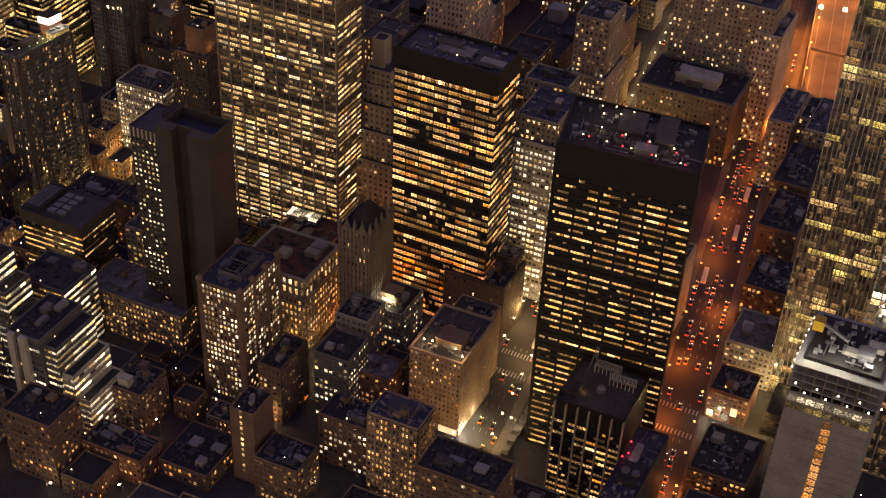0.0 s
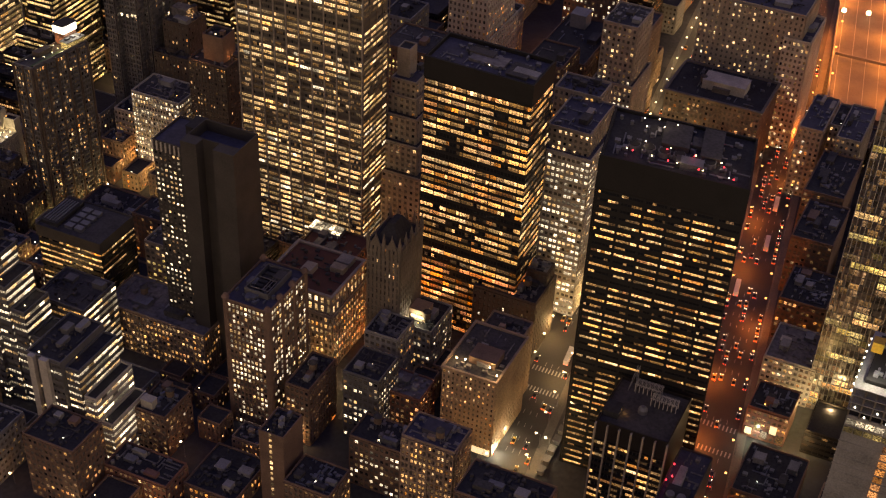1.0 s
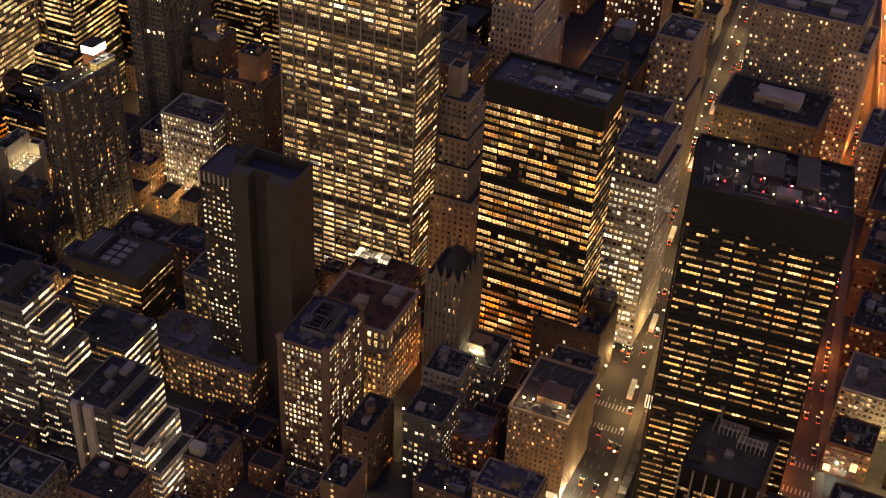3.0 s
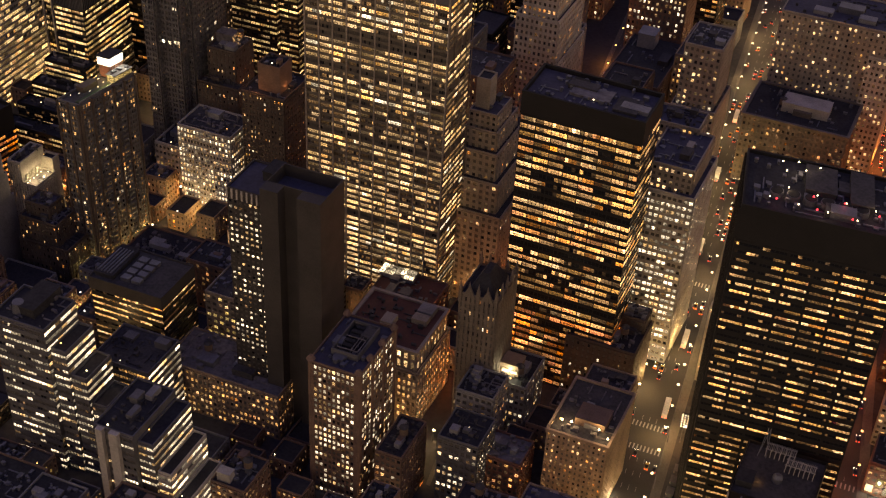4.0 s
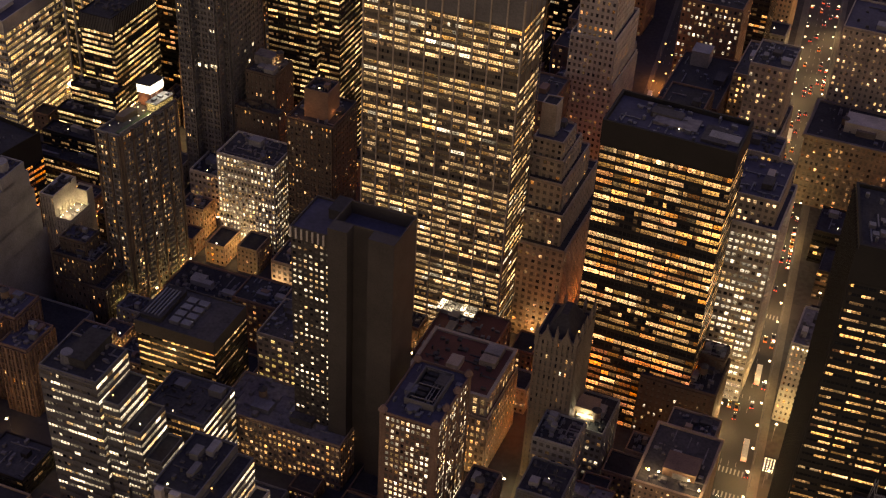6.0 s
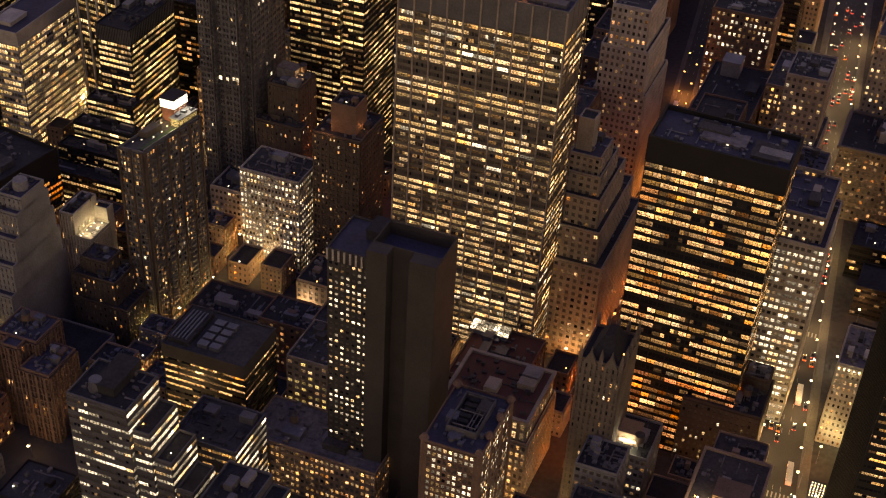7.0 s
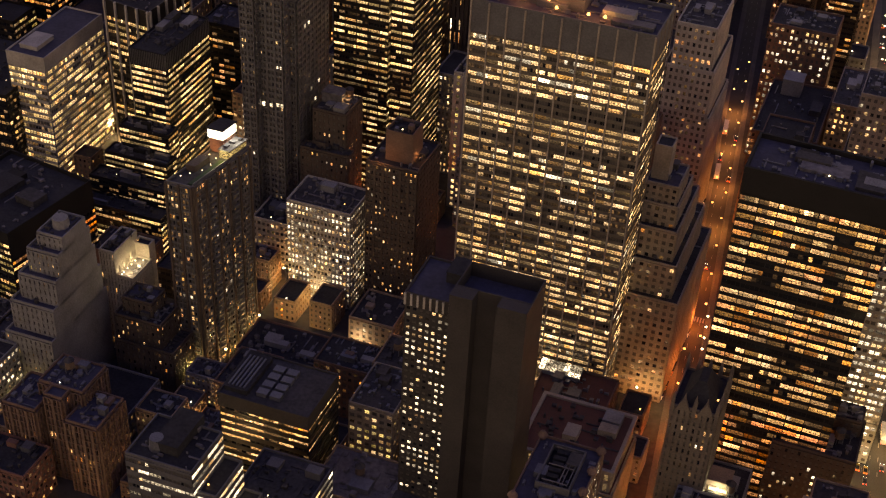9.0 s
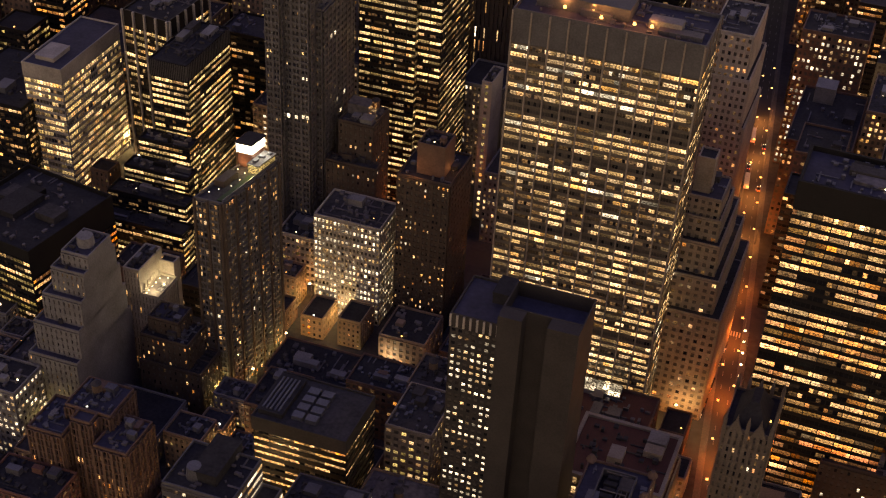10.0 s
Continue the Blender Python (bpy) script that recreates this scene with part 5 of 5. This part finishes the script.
GREY = dict(LOFT, wall="grey", fh=3.2, bay=2.0, deep=0.9, group=2, win=(0.42, 0.55), pal="cream", lit=0.03, dimp=0.03, clutter=4, singles=80)
o = tower("apartment_tower", "tall grey ribbed stone tower with few lit windows", [(-298, -282, 66, 104, 0, 140, GREY), (-301, -294, 62, 90, 0, 150, GREY), (-285, -278, 72, 104, 0, 132, GREY)], "skyscraper")
for z, us in ((78.5, (3, 5.2, 9)), (79.5, (12.5, 14.6))):
    for u in us:
        g = Geo(); o[0].slab(g, u, u + 1.3, -1.0, -0.92, z, z + 1.8)
        part("window", g, "cool", o[0].thing)
for z, v in ((116, 6), (116, 10), (80, 12), (80, 20), (72, 16)):
    g = Geo(); o[2].slab(g, o[2].w + 0.92, o[2].w + 1.0, v, v + 1.5, z, z + 1.8)
    part("window", g, "cool", o[0].thing)
o = tower("apartment_building", "dark brown stepped apartment block with a lit roof hut", [(-272, -255, 76, 94, 0, 75, dict(LOFT, wall="umber", win=(0.36, 0.45), pal="home", lit=0.05, dimp=0.05, clutter=6)),
                                                                                (-276, -251, 70, 76, 0, 56, dict(LOFT, wall="umber", win=(0.36, 0.45), pal="home", lit=0.06, dimp=0.05, clutter=4))])
o[0].bulk(0.8, 11, 8, 15, 5.5, "roof_pale")
x, y, _ = o[0].at(13, 10, 0)
point_light(x, y, 78.5, (1, 0.55, 0.2), 420, 0.3)
o[0].bulk(10, 15.5, 1, 6, 3.0, "concrete", name="stair_head")
tower("office_building", "ochre block with white windows", [(-334.5, -308.5, 114.7, 136.7, 0, 46.7, dict(LOFT, wall="tan", pal="white", lit=0.2, roof="roof", clutter=5))])
GOLD = dict(wall="bronze", faces="fr", pal="lemon", fh=3.5, bay=1.5, win=(0.9, 0.4), lit=0.7, run=0.7, group=4, pier=0.5, deep=0.2, roof="roof_dark", clutter=4, dimp=0.5)
tower("office_tower", "gold lit office tower with a notched corner", [(-276, -248, 111, 150, 0, 150, dict(GOLD, singles=200)), (-247.9, -236.5, 114.5, 152, 0, 150, dict(GOLD, singles=80))], "skyscraper")
tower("office_tower", "dark stone tower with tall arched window bays", [(-243, -212, 190, 224, 0, 112, dict(STONE, wall="umber", bay=2.4, win=(0.34, 0.85), fh=7.5, deep=0.9, pal="home", lit=0.03, dimp=0.04, clutter=4))], "skyscraper")
tower("office_building", "slim pale building with a lit stair window strip", [(-219, -213.8, 127, 143, 0, 80, dict(STONE, wall="pale", faces="f", bay=5.2, win=(0.3, 0.5), pal="olive", lit=0.9, clutter=1))])
tower("office_building", "dark office block beside a white tower", [(-473.2, -431.2, 57.9, 107.9, 0, 52.6, dict(LOFT, wall="black", pal="gold", lit=0.4, run=0.7, win=(0.9, 0.5), roof="roof_dark", clutter=5))])

# ---- the rest of the city ----
FOOT.append((-440, -383, 22, 67))          # open plaza before the white tower
fill = random.Random(21)


def free(x0, x1, y0, y1, gap=3.0):
    for a, b, c, d in FOOT:
        if c - gap < y1 and d + gap > y0:
            s = SH * 0.5 * ((y0 + y1) - 2 * c)
            if a + s - gap < x1 and b + s + gap > x0:
                return False
    for xa, sl, half, wk in AV:
        m = xa + sl * 0.5 * (y0 + y1)
        if x0 < m + half + wk + 3 and x1 > m - half - wk - 3:
            return False
    for yc, xa, xb, h in CROSS:
        if y0 < yc + h + 3 and y1 > yc - h - 3 and x0 < xb and x1 > xa:
            return False
    return not (y0 < 460 and y1 > 278 and x0 < 138 and x1 > 58)


LABELS = ("brown brick city block with dark roof", "grey stone city block with a few lit windows", "tan brick city block with lit windows", "dark office block with lit floors")
for gy in range(-250, 620, 15):
    gx = -700
    while gx < 340:
        w, d = fill.uniform(16, 30), fill.uniform(18, 30)
        x0, x1, y0, y1 = gx, gx + w, gy, gy + d
        gx += 7
        if y0 > 0.442 * (x0 + 565) + 264 or x0 > 132 + (464 - y0) * 0.18 or x1 < -350 - (y0 + 124) * 0.642:
            continue
        if y0 < -251 - 0.56 * (x0 + 162) or y0 < -251 + 0.4945 * (x0 + 162):
            continue
        if not free(x0, x1, y0, y1):
            continue
        far = y0 > 105 or x0 < -430
        z = fill.uniform(36, 95) if far else (fill.uniform(6, 14) if y0 < -100 else fill.uniform(12, 30))
        if y0 > 105 and x1 > -200 and y0 < 280:
            z = fill.uniform(38, 78)
        if y0 > 105 and x1 > -30:
            z = fill.uniform(13, 24)
        k = fill.randrange(4)
        SEED[0] += 1
        building("city_block", LABELS[k], x0, x1, y0, y1, z, ("brown", "concrete", "tan", "bronze")[k], faces="fr" if x0 < 120 else "fl", pal=fill.choice(("home", "gold", "amber", "cream", "olive")),
                 fh=3.6, bay=fill.choice((2.3, 2.7, 3.1)), win=(0.92, 0.45) if k == 3 else (0.48, 0.5), lit=fill.choice((0.12, 0.25, 0.4)) if far else fill.choice((0.04, 0.08, 0.16)),
                 run=0.7 if k == 3 else 0.1, roof=fill.choice(("roof", "roof_dark", "roof_dark", "roof_dark")), clutter=fill.randrange(0, 2))

# small houses and sheds in the gaps that are left
for gy in range(-205, 120, 8):
    gx = -420
    while gx < 70:
        w, d = fill.uniform(10, 17), fill.uniform(10, 17)
        x0, x1, y0, y1 = gx, gx + w, gy, gy + d
        gx += 6
        if x1 < -350 - (y0 + 124) * 0.642 or y0 < -251 - 0.56 * (x0 + 162) or y0 < -251 + 0.4945 * (x0 + 162):
            continue
        if not free(x0, x1, y0, y1, 1.2):
            continue
        k = fill.randrange(3)
        SEED[0] += 1
        building("row_house", ("brown brick row house with dark roof", "grey rendered row house with dark roof", "tan brick row house with few lit windows")[k], x0, x1, y0, y1, fill.uniform(6, 13) if y0 < -95 else fill.uniform(9, 22),
                 ("brown", "concrete", "tan")[k], faces="fr", pal=fill.choice(("home", "amber", "olive")), fh=3.2, bay=2.4, win=(0.45, 0.5), lit=fill.choice((0.08, 0.16, 0.3)), run=0.1,
                 roof=fill.choice(("roof", "roof_dark", "roof_dark", "roof_dark")), clutter=fill.randrange(0, 2))

# lamps added at random free spots in lanes and yards, to warm the low walls
lane = random.Random(9)
for gy in range(-200, 130, 42):
    for gx in range(-400, 60, 42):
        for _ in range(6):
            x, y = gx + lane.uniform(-14, 14), gy + lane.uniform(-14, 14)
            s = [1 for a, c, e, f in FOOT if e - 1.6 < y < f + 1.6 and a + SH * (y - e) - 1.6 < x < c + SH * (y - e) + 1.6]
            if not s and all(abs(x - xa - sl * y) > half + wk for xa, sl, half, wk in AV) and x > -350 - (y + 124) * 0.642 and y > -251 - 0.56 * (x + 162) and y > -251 + 0.4945 * (x + 162):
                point_light(x, y, 7.5, lane.choice(((1.0, 0.55, 0.2), (1.0, 0.4, 0.1), (1.0, 0.72, 0.4))), lane.uniform(1200, 3200) * (0.3 if y < -128 else 0.8 if x < -255 else 1.0), 0.4)
                copy_thing(lamp_pale, pose(x - 0.5, y, 0.0, 0, 0, lane.uniform(0, 360)))
                break

# ---- lit shop fronts along the avenues ----
shops = random.Random(31)
for a, c, e, f in FOOT:
    for xa, sl, half, wk in AV:
        m = xa + sl * 0.5 * (e + f)
        right = a > m                        # the building stands east of this avenue
        gap = (a - m if right else m - c) - half - wk
        if not -1.5 < gap < 7 or f > 420:
            continue
        row, y = None, e + 1.0
        while y + 3.4 < f - 0.6:
            if shops.random() < 0.3:
                x = (a - 0.12 if right else c + 0.6) + SH * (y - e)
                row = row or thing("shop_row", "lit shop windows under a dark fascia at street level", "shop front")
                k = shops.choice(("shop", "shop", "cool", "warm", "ember"))
                g = Geo(); g.box([(x + q + SH * d, y + d, z) for z in (0.5, 3.1) for q, d in ((0, 0), (0.1, 0), (0.1, 3.2), (0, 3.2))])
                part("shop_window", g, k, row)
                g = Geo(); g.box([(x + q + SH * d + (-0.6 if right else 0.0), y + d, z) for z in (3.2, 3.6) for q, d in ((0, -0.1), (0.7, -0.1), (0.7, 3.3), (0, 3.3))])
                part("fascia", g, "black", row)
            y += 3.6

# ---- water tanks and air units on the roofs ----
def water_tank():
    t = thing("water_tank", "weathered wooden barrel water tank on steel legs", "water tank", group="water tanks on the roofs")
    g = Geo(); g.tube(0, 0, 3, 6.6, 1.9, 1.8, 14)
    part("barrel", g, "wood", t)
    g = Geo(); g.tube(0, 0, 6.6, 8.0, 2.1, 0.1, 14)
    part("cap", g, "roof", t)
    for a in (-1, 1):
        for b_ in (-1, 1):
            g = Geo(); g.block(a * 1.3 - 0.12, a * 1.3 + 0.12, b_ * 1.3 - 0.12, b_ * 1.3 + 0.12, 0, 3)
            part("leg", g, "metal", t)
    return t


tank = water_tank()
spots = ((-17, -16, 36.2), (-7, -12, 36.2), (-35, -125, 29.9), (-259, 90, 75.15), (-74.5, -111.8, 35.2), (-129.7, -146.8, 25), (-43, -54, 33.3), (2.5, -143, 54.3), (-301, -98, 44.65), (-45, -90, 26.2), (21.7, 205, 44.2), (-187.7, -29.5, 36.5), (-97.5, 51, 96.8), (-179.6, -91.6, 26.2))
for i, q in enumerate(spots):
    if i == 0:
        tank.matrix_basis = pose(*q)
    else:
        copy_thing(tank, pose(*q, 0, 0, i * 23))

# ---- traffic ----
def car(paint, label):
    t = thing("car", label, "car", group="cars on the avenues")
    g = Geo(); g.box([(x, y, z) for z, k in ((0.35, 1.0), (0.95, 0.96)) for x, y in ((-0.9 * k, -2.2 * k), (0.9 * k, -2.2 * k), (0.9 * k, 2.2 * k), (-0.9 * k, 2.2 * k))])
    part("body", g, paint, t)
    g = Geo(); g.box([(-0.8, -1.5, 0.95), (0.8, -1.5, 0.95), (0.8, 0.9, 0.95), (-0.8, 0.9, 0.95), (-0.62, -1.1, 1.5), (0.62, -1.1, 1.5), (0.62, 0.3, 1.5), (-0.62, 0.3, 1.5)])
    part("cabin", g, "glass", t)
    g = Geo()
    for sx in (-0.85, 0.85):
        for sy in (-1.35, 1.35):
            g.block(sx - 0.1, sx + 0.1, sy - 0.33, sy + 0.33, 0.0, 0.66)
    part("wheels", g, "black", t, kind="stuff")
    for sx in (-0.85, 0.85):
        g = Geo(); g.block(sx * 0.75 - 0.17, sx * 0.75 + 0.17, 2.1, 2.33, 0.6, 0.9)
        part("headlight", g, "head", t)
        g = Geo(); g.block(sx * 0.75 - 0.17, sx * 0.75 + 0.17, -2.3, -2.05, 0.65, 0.95)
        part("tail_light", g, "tail", t)
    return t


def bus():
    t = thing("bus", "long white city bus with lit windows", "bus", group="buses on the avenues")
    g = Geo(); g.block(-1.28, 1.28, -6, 6, 0.4, 3.1)
    part("body", g, "bus", t)
    for s in (-1, 1):
        for i in range(6):
            g = Geo(); g.block(s * 1.29 - 0.02, s * 1.29 + 0.02, -5.5 + i * 1.85, -3.95 + i * 1.85, 1.5, 2.5)
            part("window", g, "cream", t)
        g = Geo(); g.block(s * 0.9 - 0.2, s * 0.9 + 0.2, 6.0, 6.06, 0.7, 1.0)
        part("headlight", g, "head", t)
        g = Geo(); g.block(s * 0.9 - 0.2, s * 0.9 + 0.2, -6.06, -6.0, 0.7, 1.2)
        part("tail_light", g, "tail", t)
        for y in (-3.6, 3.6):
            g = Geo(); g.block(s * 1.2 - 0.12, s * 1.2 + 0.12, y - 0.5, y + 0.5, 0, 1.0)
            part("wheel", g, "black", t)
    return t


dark_car, taxi, coach = car("car", "dark car with lit lamps on an avenue"), car("taxi", "yellow taxi with lit lamps on an avenue"), bus()
placed = set()


def put(ob, m):
    if ob.name not in placed:
        placed.add(ob.name)
        ob.matrix_basis = m
    else:
        copy_thing(ob, m)


traffic = random.Random(5)
for (xa, sl, half, wk), lanes, y0, y1, gap in ((AV[0], (-8.6, -5, -1.7, 1.7, 5, 8.6), -130, 440, 24), (AV[1], (-9.4, -6.4, -3, 0.4, 3.6, 9.4), -150, 340, 24), (AV[2], (-3.4, 0, 3.4), -56, 300, 60)):
    turn = math.degrees(-math.atan(sl))
    for q in lanes:
        y = y0 + traffic.uniform(0, 14)
        while y < y1:
            if min(abs(y - c[0]) for c in CROSS) > 8:
                k = traffic.random()
                ob = coach if k < 0.06 and abs(q) < 7 else (taxi if k < 0.4 else dark_car)
                back = q < 0 and sl < -0.14
                put(ob, pose(xa + sl * y + q, y, 0.02, 0, 0, turn + (180 if back else 0)))
                if ob is coach:
                    y += 9
            y += max(6.5, traffic.expovariate(1.0 / gap))
put(coach, pose(18.4, -12.5, 0.02, 0, 0, 4))
